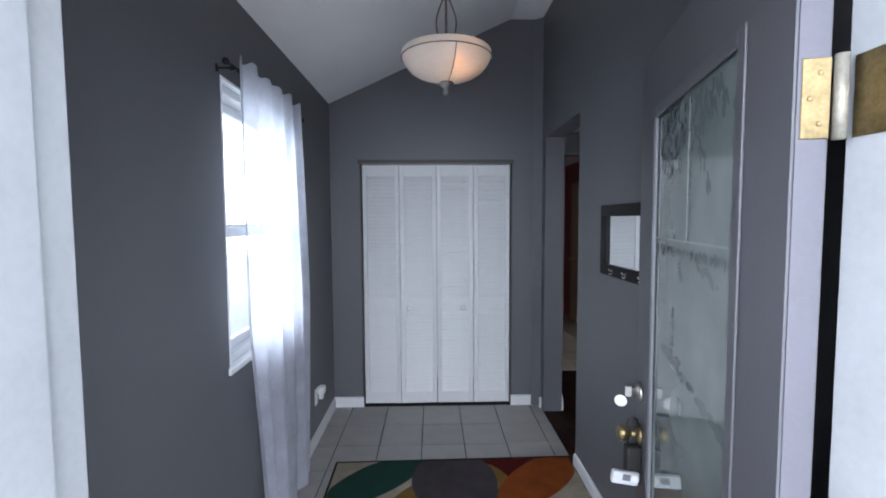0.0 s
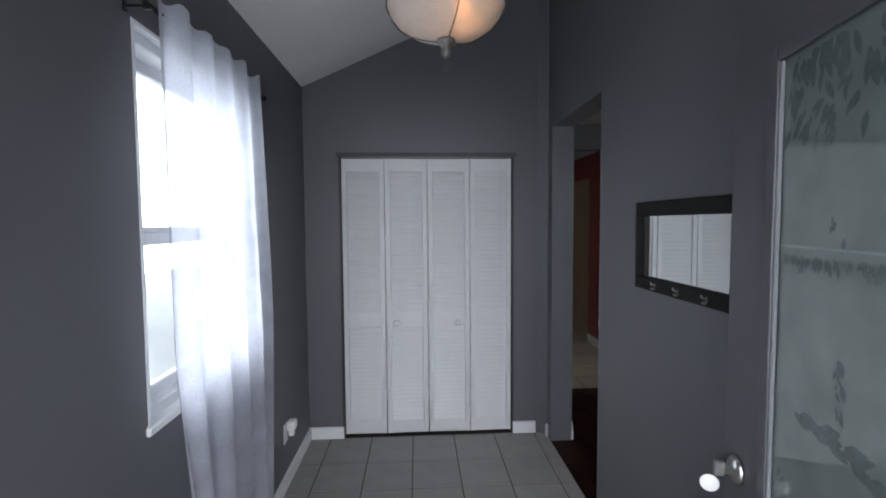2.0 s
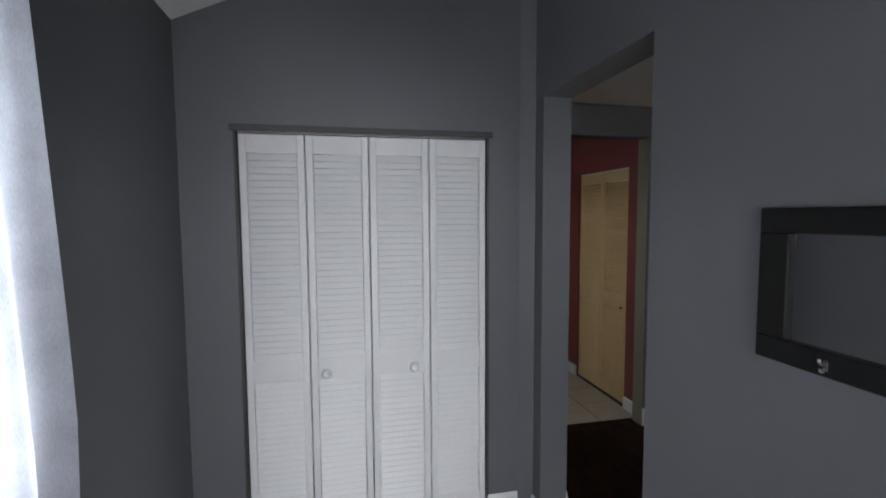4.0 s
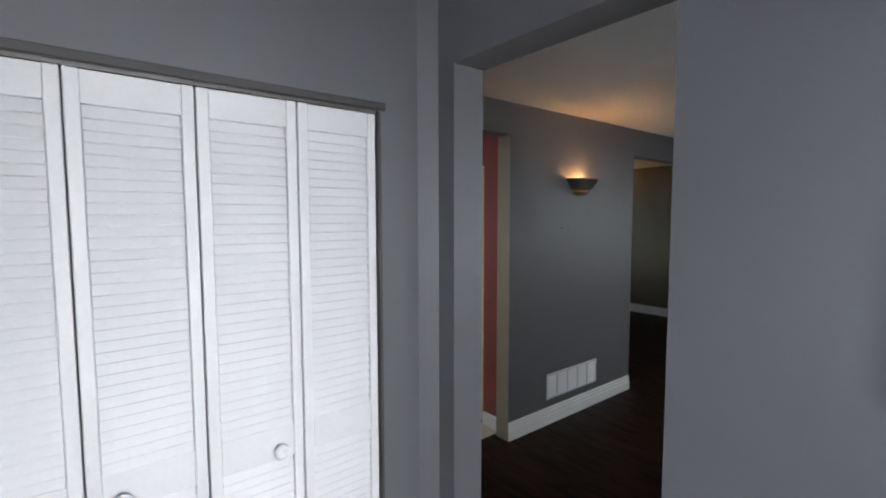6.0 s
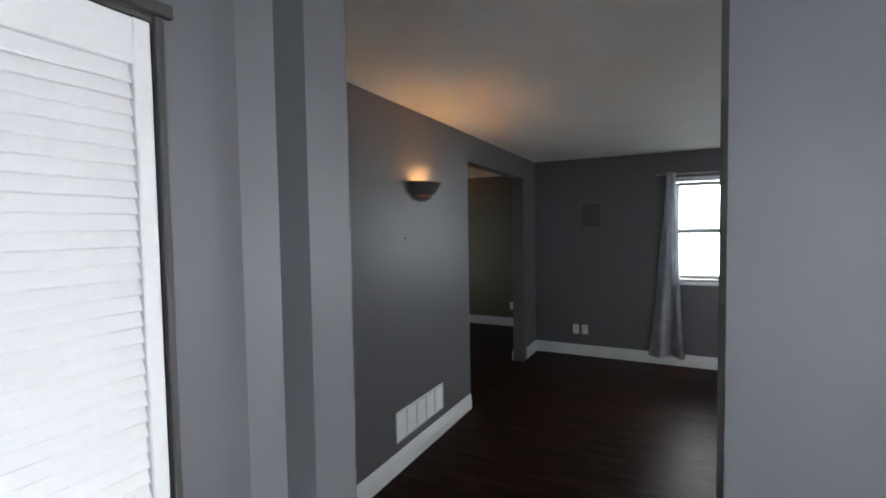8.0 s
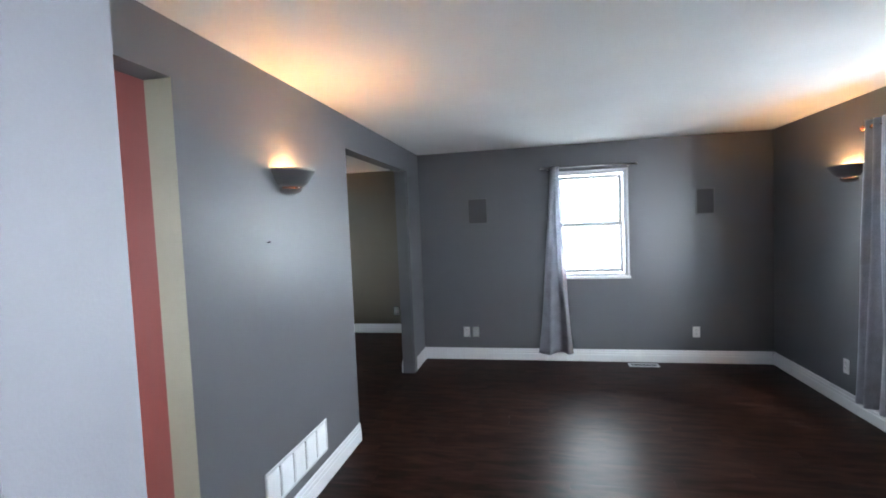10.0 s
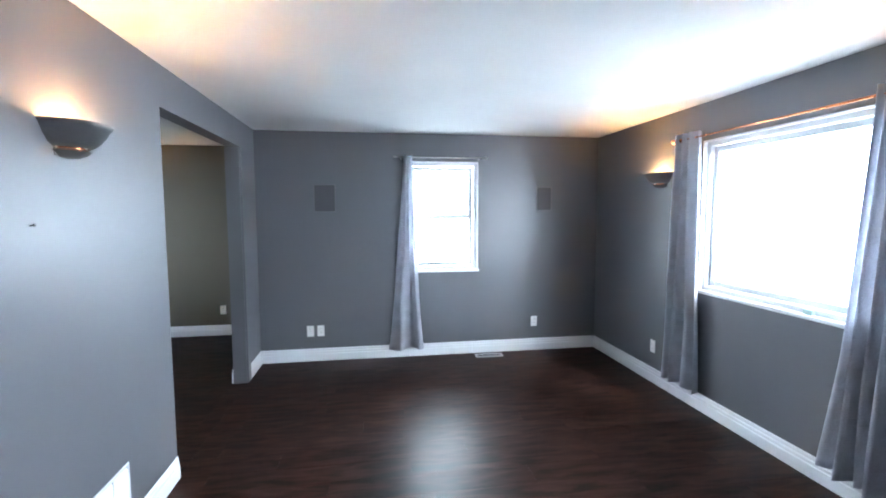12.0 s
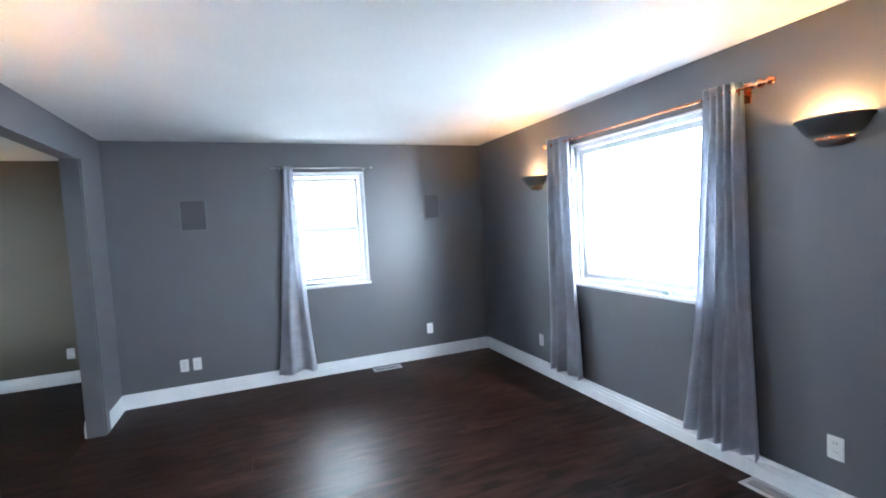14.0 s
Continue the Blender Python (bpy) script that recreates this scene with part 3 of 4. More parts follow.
# ---- front door ----
def front_door():
    """Origin at the hinge foot; the leaf runs along +x, its outer face is +y; it stands open."""
    w, h, t = 0.925, 2.045, 0.044
    way = math.degrees(math.atan2(0.90, 0.205))
    door = thing("front_door", "open grey painted front door with a tall etched glass pane", "front door", pose(1.100, -3.142, 0.012, 0, 0, way))
    g0, g1, gz0, gz1 = 0.155, 0.755, 0.26, 1.862
    bm = bmesh.new()
    for x0, x1, z0, z1 in ((0, g0, 0, h), (g1, w, 0, h), (g0, g1, 0, gz0), (g0, g1, gz1, h)):
        bx(bm, x0, x1, -t, 0, z0, z1)
    part("door_leaf", bm, DOORG, door)
    for face in (0, -t):
        trim = bmesh.new()
        y0, y1 = (0.0005, 0.006) if face == 0 else (-t - 0.006, -t - 0.0005)
        b = 0.032
        for x0, x1, z0, z1 in ((g0 - 0.012, g0 + b - 0.012, gz0 - 0.012, gz1 + 0.012), (g1 - b + 0.012, g1 + 0.012, gz0 - 0.012, gz1 + 0.012), (g0 + b - 0.012, g1 - b + 0.012, gz0 - 0.012, gz0 + b - 0.012), (g0 + b - 0.012, g1 - b + 0.012, gz1 - b + 0.012, gz1 + 0.012)):
            bx(trim, x0, x1, y0, y1, z0, z1, bevel=0.003, segments=2)
        part("glass_frame", trim, DOORG, door)
    pane = part("pane", box(g0 + 0.001, g1 - 0.001, -0.028, -0.006, gz0 + 0.001, gz1 - 0.001), ETCHED, door, "frosted glass pane with etched leaf patches")
    for x0, x1, z0, z1 in ((g0 + 0.30, g0 + 0.305, 1.495, gz1 - 0.03), (g0 + 0.02, g1 - 0.02, 1.49, 1.495)):
        part("etched_line", box(x0, x1, -0.0062, -0.0045, z0, z1), LINE, pane)
    # clear leaf sprays: hanging from the top, along the band, and one slanting branch below
    rng = random.Random(8)

    def spray(stem, count, length, slant, spread):
        bm = bmesh.new()
        for k in range(count):
            f = rng.random()
            i = min(int(f * (len(stem) - 1)), len(stem) - 2)
            u = f * (len(stem) - 1) - i
            x = stem[i][0] + (stem[i + 1][0] - stem[i][0]) * u + rng.uniform(-spread, spread)
            z = stem[i][1] + (stem[i + 1][1] - stem[i][1]) * u + rng.uniform(-spread, spread)
            a, l = radians(slant + rng.uniform(-28, 28)), length * rng.uniform(0.4, 1.2)
            ahead, side = Vector((math.cos(a), 0, math.sin(a))), Vector((-math.sin(a), 0, math.cos(a)))
            base, wide = Vector((x, -0.0056 + 0.00002 * k, z)), l * rng.uniform(0.14, 0.30)
            ring = [base + ahead * l * p + side * wide * q for p, q in ((0, 0), (0.25, 0.8), (0.55, 1), (0.85, 0.5), (1, 0), (0.8, -0.4), (0.5, -0.9), (0.2, -0.7))]
            ring = [Vector((min(max(v.x, g0 + 0.03), g1 - 0.03), v.y, min(max(v.z, gz0 + 0.03), gz1 - 0.03))) for v in ring]
            bm.faces.new([bm.verts.new(v) for v in ring])
        part("etched_leaf_spray", bm, CLEAR_LEAF, pane, "clear leaf spray in the frosting")

    spray([(g0 + 0.05, gz1 - 0.05), (g0 + 0.28, gz1 - 0.07), (g1 - 0.05, gz1 - 0.05)], 85, 0.045, -100, 0.050)
    spray([(g1 - 0.06, gz1 - 0.16), (g1 - 0.24, gz1 - 0.13)], 34, 0.036, -70, 0.040)
    spray([(g0 + 0.285, gz1 - 0.05), (g0 + 0.29, 1.50)], 34, 0.028, -95, 0.010)
    spray([(g0 + 0.27, gz1 - 0.10), (g0 + 0.17, 1.63)], 26, 0.034, -115, 0.012)
    spray([(g0 + 0.03, 1.474), (g0 + 0.30, 1.474), (g1 - 0.04, 1.474)], 120, 0.024, -92, 0.006)
    spray([(g1 - 0.14, 1.55), (g1 - 0.20, 1.52)], 5, 0.028, -85, 0.018)
    spray([(g1 - 0.08, 1.20), (g0 + 0.30, 1.165), (g0 + 0.06, 1.12)], 46, 0.050, 182, 0.007)
    spray([(g1 - 0.20, 1.34), (g1 - 0.21, 1.21)], 16, 0.024, -95, 0.008)
    spray([(g0 + 0.24, 1.455), (g0 + 0.10, 1.41)], 14, 0.034, 200, 0.005)
    spray([(g1 - 0.05, 1.06), (g1 - 0.06, 0.92)], 24, 0.032, -80, 0.014)
    spray([(g0 + 0.05, 0.62), (g0 + 0.20, 0.52), (g0 + 0.50, 0.45)], 18, 0.055, -60, 0.02)
    # pale strip that paints in the highlight along the glass edge
    glint = bmesh.new()
    bx(glint, g1 - 0.028, g1 - 0.0205, -0.0045, 0.003, gz0 + 0.021, gz1 - 0.021, bevel=0.002)
    part("glass_edge_highlight", glint, material("pale_grey_edge_highlight", (0.20, 0.205, 0.22), 0.3), door, "pale glossy strip painted as the highlight on the glass edge")
    part("weather_strip", box(-0.003, 0.0, -t + 0.004, -0.004, 0.02, h - 0.02), STRIP, door, "pale grey strip on the hinge edge")
    # locks
    lock = part("deadbolt", turned(lathe(bmesh.new(), [(0.0001, 0), (0.032, 0), (0.032, 0.006), (0.025, 0.014), (0.012, 0.017), (0.012, 0.03), (0.0001, 0.03)], 24), pose(w - 0.07, 0.001, 0.978, -90)), NICKEL, door, "nickel deadbolt", True)
    part("thumb_turn", box(w - 0.074, w - 0.066, 0.03, 0.052, 0.960, 0.996, bevel=0.002), NICKEL, lock)
    part("key_tag", turned(lathe(bmesh.new(), [(0.0001, 0), (0.019, 0), (0.020, 0.002), (0.019, 0.004), (0.0001, 0.004)], 20), pose(w - 0.085, 0.066, 0.951, 0, -90, -15)), PLASTIC, lock, "white round key tag", True)
    knob = part("door_knob", turned(lathe(bmesh.new(), [(0.0001, 0), (0.034, 0), (0.034, 0.005), (0.026, 0.012), (0.012, 0.018), (0.012, 0.034), (0.022, 0.040), (0.028, 0.052), (0.026, 0.066), (0.016, 0.073), (0.0001, 0.074)], 28), pose(w - 0.07, 0.001, 0.836, -90)), BRASS, door, "worn brass door knob", True)
    part("outer_knob", turned(lathe(bmesh.new(), [(0.0001, 0), (0.034, 0), (0.034, 0.005), (0.012, 0.018), (0.012, 0.034), (0.028, 0.052), (0.016, 0.073), (0.0001, 0.074)], 24), pose(w - 0.07, -t - 0.001, 0.836, 90)), BRASS, door, "", True)
    # hinges: leaf on the door's edge, knuckle at the corner
    for z in (0.22, 0.98, 1.655):
        hinge = part("hinge", box(-0.0055, -0.003, -t + 0.001, -0.008, z, z + 0.108, bevel=0.001), BRASS, door, "worn brass butt hinge")
        part("knuckle", turned(tube(bmesh.new(), [(0, 0, z - 0.002), (0, 0, z + 0.110)], 0.0085, 12), pose(-0.008, -t - 0.009, 0)), material("paint_smeared_metal", (0.24, 0.225, 0.19), 0.4, 0.3, vary=0.3, scale=30), hinge, "white paint-smeared hinge knuckle", True)
        part("jamb_leaf", turned(box(1.1665, 1.1695, -3.215, -3.162, z + 0.012, z + 0.120, bevel=0.001), door.matrix_basis.inverted()), BRASS, hinge)
        for k in (0.02, 0.054, 0.088):
            part("screw", turned(lathe(bmesh.new(), [(0.0001, 0), (0.004, 0), (0.003, 0.0012), (0.0001, 0.0012)], 10), pose(-0.0055, -0.030 + 0.012 * (k == 0.054), z + k, 0, -90)), BRASS, hinge)
    return door


front_door()

lockbox = thing("lockbox", "black and white key lockbox hanging from the brass knob", "lockbox", pose(1.262, -2.314, 0.715))
part("shackle", tube(bmesh.new(), [(-0.016, 0, 0.07), (-0.016, 0, 0.17), (-0.010, 0, 0.184), (0.0, 0, 0.190), (0.010, 0, 0.184), (0.016, 0, 0.17), (0.016, 0, 0.07)], 0.005, 10), STEELB, lockbox, "", True)
part("body", box(-0.024, 0.024, -0.020, 0.020, -0.030, 0.098, bevel=0.008, segments=2), RUBBER, lockbox)
tilted = pose(-0.038, -0.0225, 0.008, 0, 10, 0)
holder = part("key_holder", turned(box(-0.044, 0.044, -0.020, 0.0, -0.021, 0.021, bevel=0.007, segments=2), tilted), STEELW, lockbox, "white tilted key holder")
part("recess", turned(box(-0.012, 0.014, -0.0215, -0.0202, -0.006, 0.015, bevel=0.0005), tilted), SPKFRAME, holder, "grey recess")
part("button", turned(turned(lathe(bmesh.new(), [(0.0001, 0), (0.012, 0), (0.011, 0.004), (0.0001, 0.005)], 16), pose(0.030, -0.0202, 0.004, 90)), tilted), PLASTIC, holder, "round white button", True)

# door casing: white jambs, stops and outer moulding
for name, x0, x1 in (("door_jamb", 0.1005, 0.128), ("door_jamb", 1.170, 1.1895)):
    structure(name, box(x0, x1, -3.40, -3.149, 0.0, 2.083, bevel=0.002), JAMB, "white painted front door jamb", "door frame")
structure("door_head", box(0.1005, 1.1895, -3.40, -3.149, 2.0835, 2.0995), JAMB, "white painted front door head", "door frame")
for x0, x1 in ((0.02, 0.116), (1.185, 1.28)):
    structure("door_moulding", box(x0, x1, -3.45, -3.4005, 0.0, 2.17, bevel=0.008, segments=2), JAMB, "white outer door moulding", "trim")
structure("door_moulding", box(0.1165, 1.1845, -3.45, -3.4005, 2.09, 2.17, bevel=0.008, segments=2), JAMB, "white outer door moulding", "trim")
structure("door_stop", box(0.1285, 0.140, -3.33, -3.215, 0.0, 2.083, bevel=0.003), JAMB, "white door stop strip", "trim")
structure("threshold", box(0.1285, 1.1695, -3.40, -3.14, -0.03, 0.010, bevel=0.004), NICKEL, "worn metal door threshold", "threshold")


# ---- hall things ----
def curtain_rod(name, m, length, radius, mat, label, brackets, finial, out):
    """Origin at the rod's middle on the wall; x along the wall, y towards the room."""
    rod = thing(name, label, "curtain rod", m)
    part("rod", tube(bmesh.new(), [(-length / 2, out, 0), (length / 2, out, 0)], radius, 14), mat, rod, "", True)
    for s in (-1, 1):
        bm = lathe(bmesh.new(), finial, 16)
        turned(bm, pose(s * length / 2, out, 0, 0, 90 * s))
        part("finial", bm, mat, rod, "", True)
    for x in brackets:
        k = 0.0125 if mat == COPPER else 0.0035
        b = bx(box(x - 2.2 * k, x + 2.2 * k, 0.0008, 0.008, -5.5 * k, 3.2 * k, bevel=0.002), x - k, x + k, 0.008, out - radius * 0.8, -2.4 * k, -0.4 * k, bevel=0.002)
        bx(b, x - k, x + k, out - radius - 0.004, out + radius + 0.004, -radius - 0.007, -radius - 0.001)
        part("bracket", b, mat, rod)
    return rod


BALL = [(0.0001, -0.004), (0.008, -0.004), (0.008, 0.008), (0.005, 0.012), (0.011, 0.018), (0.014, 0.027), (0.011, 0.036), (0.0001, 0.040)]
curtain_rod("curtain_rod", pose(-0.22, -1.515, 2.150, 0, 0, -90), 0.95, 0.007, STEELB, "thin black iron curtain rod over the hall window", (-0.44, 0.44), BALL, 0.065)
TWIN = [(0.0001, -0.006), (0.017, -0.006), (0.017, 0.012), (0.011, 0.018), (0.013, 0.028), (0.022, 0.042), (0.024, 0.055), (0.015, 0.068), (0.010, 0.075), (0.020, 0.090), (0.022, 0.105), (0.012, 0.122), (0.0001, 0.126)]
curtain_rod("curtain_rod", pose(4.055, -3.0, 2.140), 1.72, 0.0065, COPPER, "polished copper curtain rod with turned finials over the picture window", (-0.79, 0.90), TWIN, 0.075)
curtain_rod("curtain_rod", pose(6.44, -1.19, 2.148, 0, 0, 90), 0.93, 0.006, NICKEL, "thin brushed metal curtain rod over the end window", (-0.42, 0.42), BALL, 0.065)


def drape(name, m, height, top, bottom, folds, deep, mat, label, seed, thick=0.003, header=0.0, mid=None, rows=46, ruffle=0.0):
    """Hanging cloth. Origin at the rod line; x along the rod, y towards the room. top and bottom: (from, to) along x; mid: where it passes at half height."""
    rng = random.Random(seed)
    phase = [rng.uniform(0, 6.28) for _ in range(6)]
    cols = folds * 12
    bm = bmesh.new()
    grid = []
    for r in range(rows + 1):
        f = r / rows
        z = header - f * (height + header)
        ease = f ** 1.25
        if mid:
            k = 1 - abs(2 * f - 1)
            lo = (top[0] * (1 - f) + bottom[0] * f) + (mid[0] - (top[0] + bottom[0]) / 2) * k
            hi = (top[1] * (1 - f) + bottom[1] * f) + (mid[1] - (top[1] + bottom[1]) / 2) * k
        else:
            lo, hi = top[0] + (bottom[0] - top[0]) * ease, top[1] + (bottom[1] - top[1]) * ease
        row = []
        for c in range(cols + 1):
            u = c / cols
            wave = math.sin(2 * math.pi * folds * u + phase[0] + 0.7 * f * math.sin(phase[1] + 5 * u))
            wave += 0.35 * f * math.sin(2 * math.pi * folds * 0.53 * u + phase[2] + 2.2 * f)
            wave += 0.16 * math.sin(2 * math.pi * folds * 2.1 * u + phase[3] + 3 * f)
            y = deep * (0.75 + 0.45 * f) * wave + 0.010 * f * math.sin(3 * f + phase[4])
            slip = 0.010 * math.sin(7 * f + phase[5] + 9 * u) * f
            hem = 0.008 * math.sin(2 * math.pi * folds * u * 0.5 + phase[1]) * f + ruffle * max(0.0, 1 - 12 * f) * (0.6 * math.sin(23 * u + phase[2]) + 0.4 * math.sin(61 * u + phase[3]))
            row.append(bm.verts.new((lo + (hi - lo) * u + slip, y, z + hem)))
        grid.append(row)
    for a, b in zip(grid, grid[1:]):
        for c in range(cols):
            bm.faces.new((a[c], b[c], b[c + 1], a[c + 1]))
    thing_ob = thing(name, label, "curtain", m)
    sheet = part("cloth", bm, mat, thing_ob, "", True)
    if thick:
        solid = sheet.modifiers.new("thickness", "SOLIDIFY")
        solid.thickness, solid.offset = thick, 0
    return thing_ob


drape("sheer_curtain", pose(-0.133, -1.515, 2.150, 0, 0, -90), 2.07, (-0.335, 0.455), (-0.375, 0.30), 5, 0.020, SHEER, "white sheer voile curtain gathered on a black rod", 4, 0.0, 0.045, (-0.405, 0.455), 60, 0.016)
drape("curtain", pose(4.842, -2.925, 2.140), 1.985, (-0.135, 0.115), (-0.20, 0.24), 3, 0.042, DRAPE, "grey cloth curtain in deep folds beside the picture window", 11, 0.003, 0.045)
drape("curtain", pose(3.355, -2.925, 2.140), 1.990, (-0.105, 0.095), (-0.17, 0.27), 5, 0.042, DRAPE, "grey cloth curtain pushed to the picture window's end", 17, 0.003, 0.045)
drape("curtain", pose(6.375, -0.84, 2.148, 0, 0, 90), 2.05, (-0.045, 0.045), (-0.150, 0.225), 2, 0.034, DRAPE, "grey curtain drawn aside at the end window", 23, 0.003, 0.02)


def pendant():
    lamp = thing("pendant_lamp", "bowl pendant lamp of alabaster glass with pewter straps, lit", "pendant lamp", pose(0.672, -1.70, 2.298))
    R = 0.198
    out = [(R * 0.995, -0.002), (R, -0.022), (R * 0.985, -0.032), (R * 0.93, -0.060), (R * 0.82, -0.090), (R * 0.65, -0.116), (R * 0.43, -0.136), (R * 0.2, -0.148), (0.02, -0.152)]
    out = [(r, z * 0.88) for r, z in out]
    inner = [(r - 0.006 if r > 0.03 else r, z + 0.006) for r, z in reversed(out)]
    part("bowl", lathe(bmesh.new(), out + inner, 48), ALABASTER, lamp, "cream alabaster glass bowl", True)
    strap_drop = 0.88
    part("rim", tube(bmesh.new(), [(R * 1.004 * math.cos(a), R * 1.004 * math.sin(a), -0.027) for a in [2 * math.pi * i / 48 for i in range(49)]], 0.0028, 6), PEWTER, lamp, "", True)
    strap = [(R * 1.006, -0.030), (R * 0.94, -0.062), (R * 0.83, -0.093), (R * 0.66, -0.119), (R * 0.44, -0.139), (0.03, -0.154)]
    for k in range(3):
        a = radians(-80 + 120 * k)
        part("strap", tube(bmesh.new(), [(r * math.cos(a), r * math.sin(a), z * strap_drop - 0.001) for r, z in strap], 0.0025, 6), PEWTER, lamp, "", True)
    part("finial", lathe(bmesh.new(), [(0.0001, -0.128), (0.030, -0.130), (0.033, -0.140), (0.022, -0.150), (0.014, -0.158), (0.017, -0.168), (0.015, -0.184), (0.006, -0.190), (0.0001, -0.191)], 24), PEWTER, lamp, "", True)
    part("ring", tube(bmesh.new(), [(0.008 * math.cos(a), 0, -0.212 + 0.022 * math.sin(a)) for a in [2 * math.pi * i / 20 for i in range(21)]], 0.0018, 6), PEWTER, lamp, "", True)
    ceiling = 2.495 + (0.672 + 0.22) * (0.665 / 1.463) - 2.298
    part("stem", tube(bmesh.new(), [(0, 0, -0.13), (0, 0, ceiling - 0.05)], 0.0055, 10), PEWTER, lamp, "", True)
    for s in (-1, 1):
        part("scroll", tube(bmesh.new(), [(s * (0.010 + 0.034 * math.sin(math.pi * i / 14) ** 1.3), 0, 0.24 * i / 14) for i in range(15)], 0.0032, 8), PEWTER, lamp, "", True)
    for a in (20, 140, 260):
        c, s = math.cos(radians(a)), math.sin(radians(a))
        part("arm", tube(bmesh.new(), [(0, 0, 0.0), (0.05 * c, 0.05 * s, 0.004), (0.07 * c, 0.07 * s, -0.03)], 0.006, 8), PEWTER, lamp, "", True)
    bulb = part("bulb", turned(lathe(bmesh.new(), [(0.0001, 0.035), (0.012, 0.032), (0.022, 0.012), (0.026, -0.006), (0.020, -0.024), (0.0001, -0.031)], 16), pose(0.050, -0.07, -0.055)), PBULB, lamp, "lit warm bulb", True)
    part("canopy", lathe(bmesh.new(), [(0.0001, ceiling - 0.055), (0.02, ceiling - 0.055), (0.06, ceiling - 0.03), (0.062, ceiling + 0.02), (0.0001, ceiling + 0.02)], 28), PEWTER, lamp, "", True)
    return lamp


pendant()


def mirror_rack():
    """Origin at the middle of its foot on the wall; x along the wall, y to the room."""
    rack = thing("hook_mirror", "black wood framed wall mirror with a row of metal hooks", "mirror", pose(1.50, -1.742, 1.279, 0, 0, 90))
    w, h = 0.656, 0.350
    for x0, x1, z0, z1 in ((-w / 2, -w / 2 + 0.075, 0.054, h - 0.056), (w / 2 - 0.075, w / 2, 0.054, h - 0.056), (-w / 2, w / 2, 0, 0.054), (-w / 2, w / 2, h - 0.056, h)):
        part("frame_board", box(x0, x1, 0.001, 0.024, z0, z1, bevel=0.003), BLACKWOOD, rack)
    part("mirror_glass", box(-w / 2 + 0.070, w / 2 - 0.070, 0.002, 0.012, 0.050, h - 0.052), MIRROR, rack, "silvered mirror glass")
    for x in (0.160, 0.008, -0.155, -0.303):
        hook = part("hook", box(x - 0.005, x + 0.005, 0.0245, 0.027, 0.014, 0.036, bevel=0.001), PEWTER, rack, "small metal coat hook")
        part("prong", tube(bmesh.new(), [(x, 0.027, 0.030), (x, 0.036, 0.029), (x, 0.042, 0.034), (x, 0.043, 0.040)], 0.0032, 8), NICKEL, hook, "", True)
        part("prong", tube(bmesh.new(), [(x, 0.027, 0.018), (x, 0.033, 0.013), (x, 0.038, 0.015), (x, 0.039, 0.019)], 0.0032, 8), NICKEL, hook, "", True)
    return rack


mirror_rack()


def outlet(m, label, group="wall outlets", switch=False):
    """Origin at the plate's middle on the wall; y to the room."""
    plate = thing("wall_outlet", label, "wall outlet", m, group)
    part("plate", box(-0.036, 0.036, 0.0008, 0.006, -0.058, 0.058, bevel=0.003), PLASTIC, plate)
    for z in (-0.02, 0.02):
        sock = part("socket", box(-0.016, 0.016, 0.006, 0.008, z - 0.014, z + 0.014, bevel=0.002), PLASTIC, plate)
        for x in (-0.006, 0.006):
            part("slot", box(x - 0.0012, x + 0.0012, 0.0078, 0.0084, z - 0.002, z + 0.007), SLOT, sock)
    part("screw", turned(lathe(bmesh.new(), [(0.0001, 0), (0.003, 0), (0.0024, 0.001), (0.0001, 0.001)], 8), pose(0, 0.006, 0, -90)), NICKEL, plate)
    return plate


first = outlet(pose(6.44, 0.203, 0.323, 0, 0, 90), "white outlet plate, one of a pair on the grey end wall")
for m, label in ((pose(6.44, 0.096, 0.323, 0, 0, 90), "white outlet plate, one of a pair on the grey end wall"), (pose(6.44, -2.262, 0.335, 0, 0, 90), "white outlet plate low on the grey end wall"),
                 (pose(5.311, -3.0, 0.335), "white outlet plate beside the grey curtain"), (pose(2.866, -3.0, 0.338), "white outlet plate under the wall sconce"),
                 (pose(7.70, 1.45, 0.33, 0, 0, 90), "white outlet plate on the olive dining wall"), (pose(2.78, 2.144, 0.30, 0, 0, 90), "white outlet plate on the red kitchen wall"),
                 (pose(-0.22, -0.60, 0.325, 0, 0, -90), "white outlet plate with a plug-in device on the hall wall")):
    tagged(copy_thing(first, m), label)
plug = thing("air_freshener", "white rounded plug-in air freshener in the hall outlet", "air freshener", pose(-0.22, -0.575, 0.345, 0, 0, -90))
part("body", box(-0.036, 0.036, 0.0088, 0.060, -0.010, 0.048, bevel=0.018, segments=3), PLASTIC, plug, "", True)
part("bottle", box(-0.018, 0.018, 0.016, 0.048, -0.045, -0.008, bevel=0.008, segments=2), PLASTIC, plug, "", True)


# ---- rug ----
def fabric(name, colour):
    return material(name, colour, 0.95, vary=0.25, scale=9, fine=260, bump=0.35, spec=0.1)


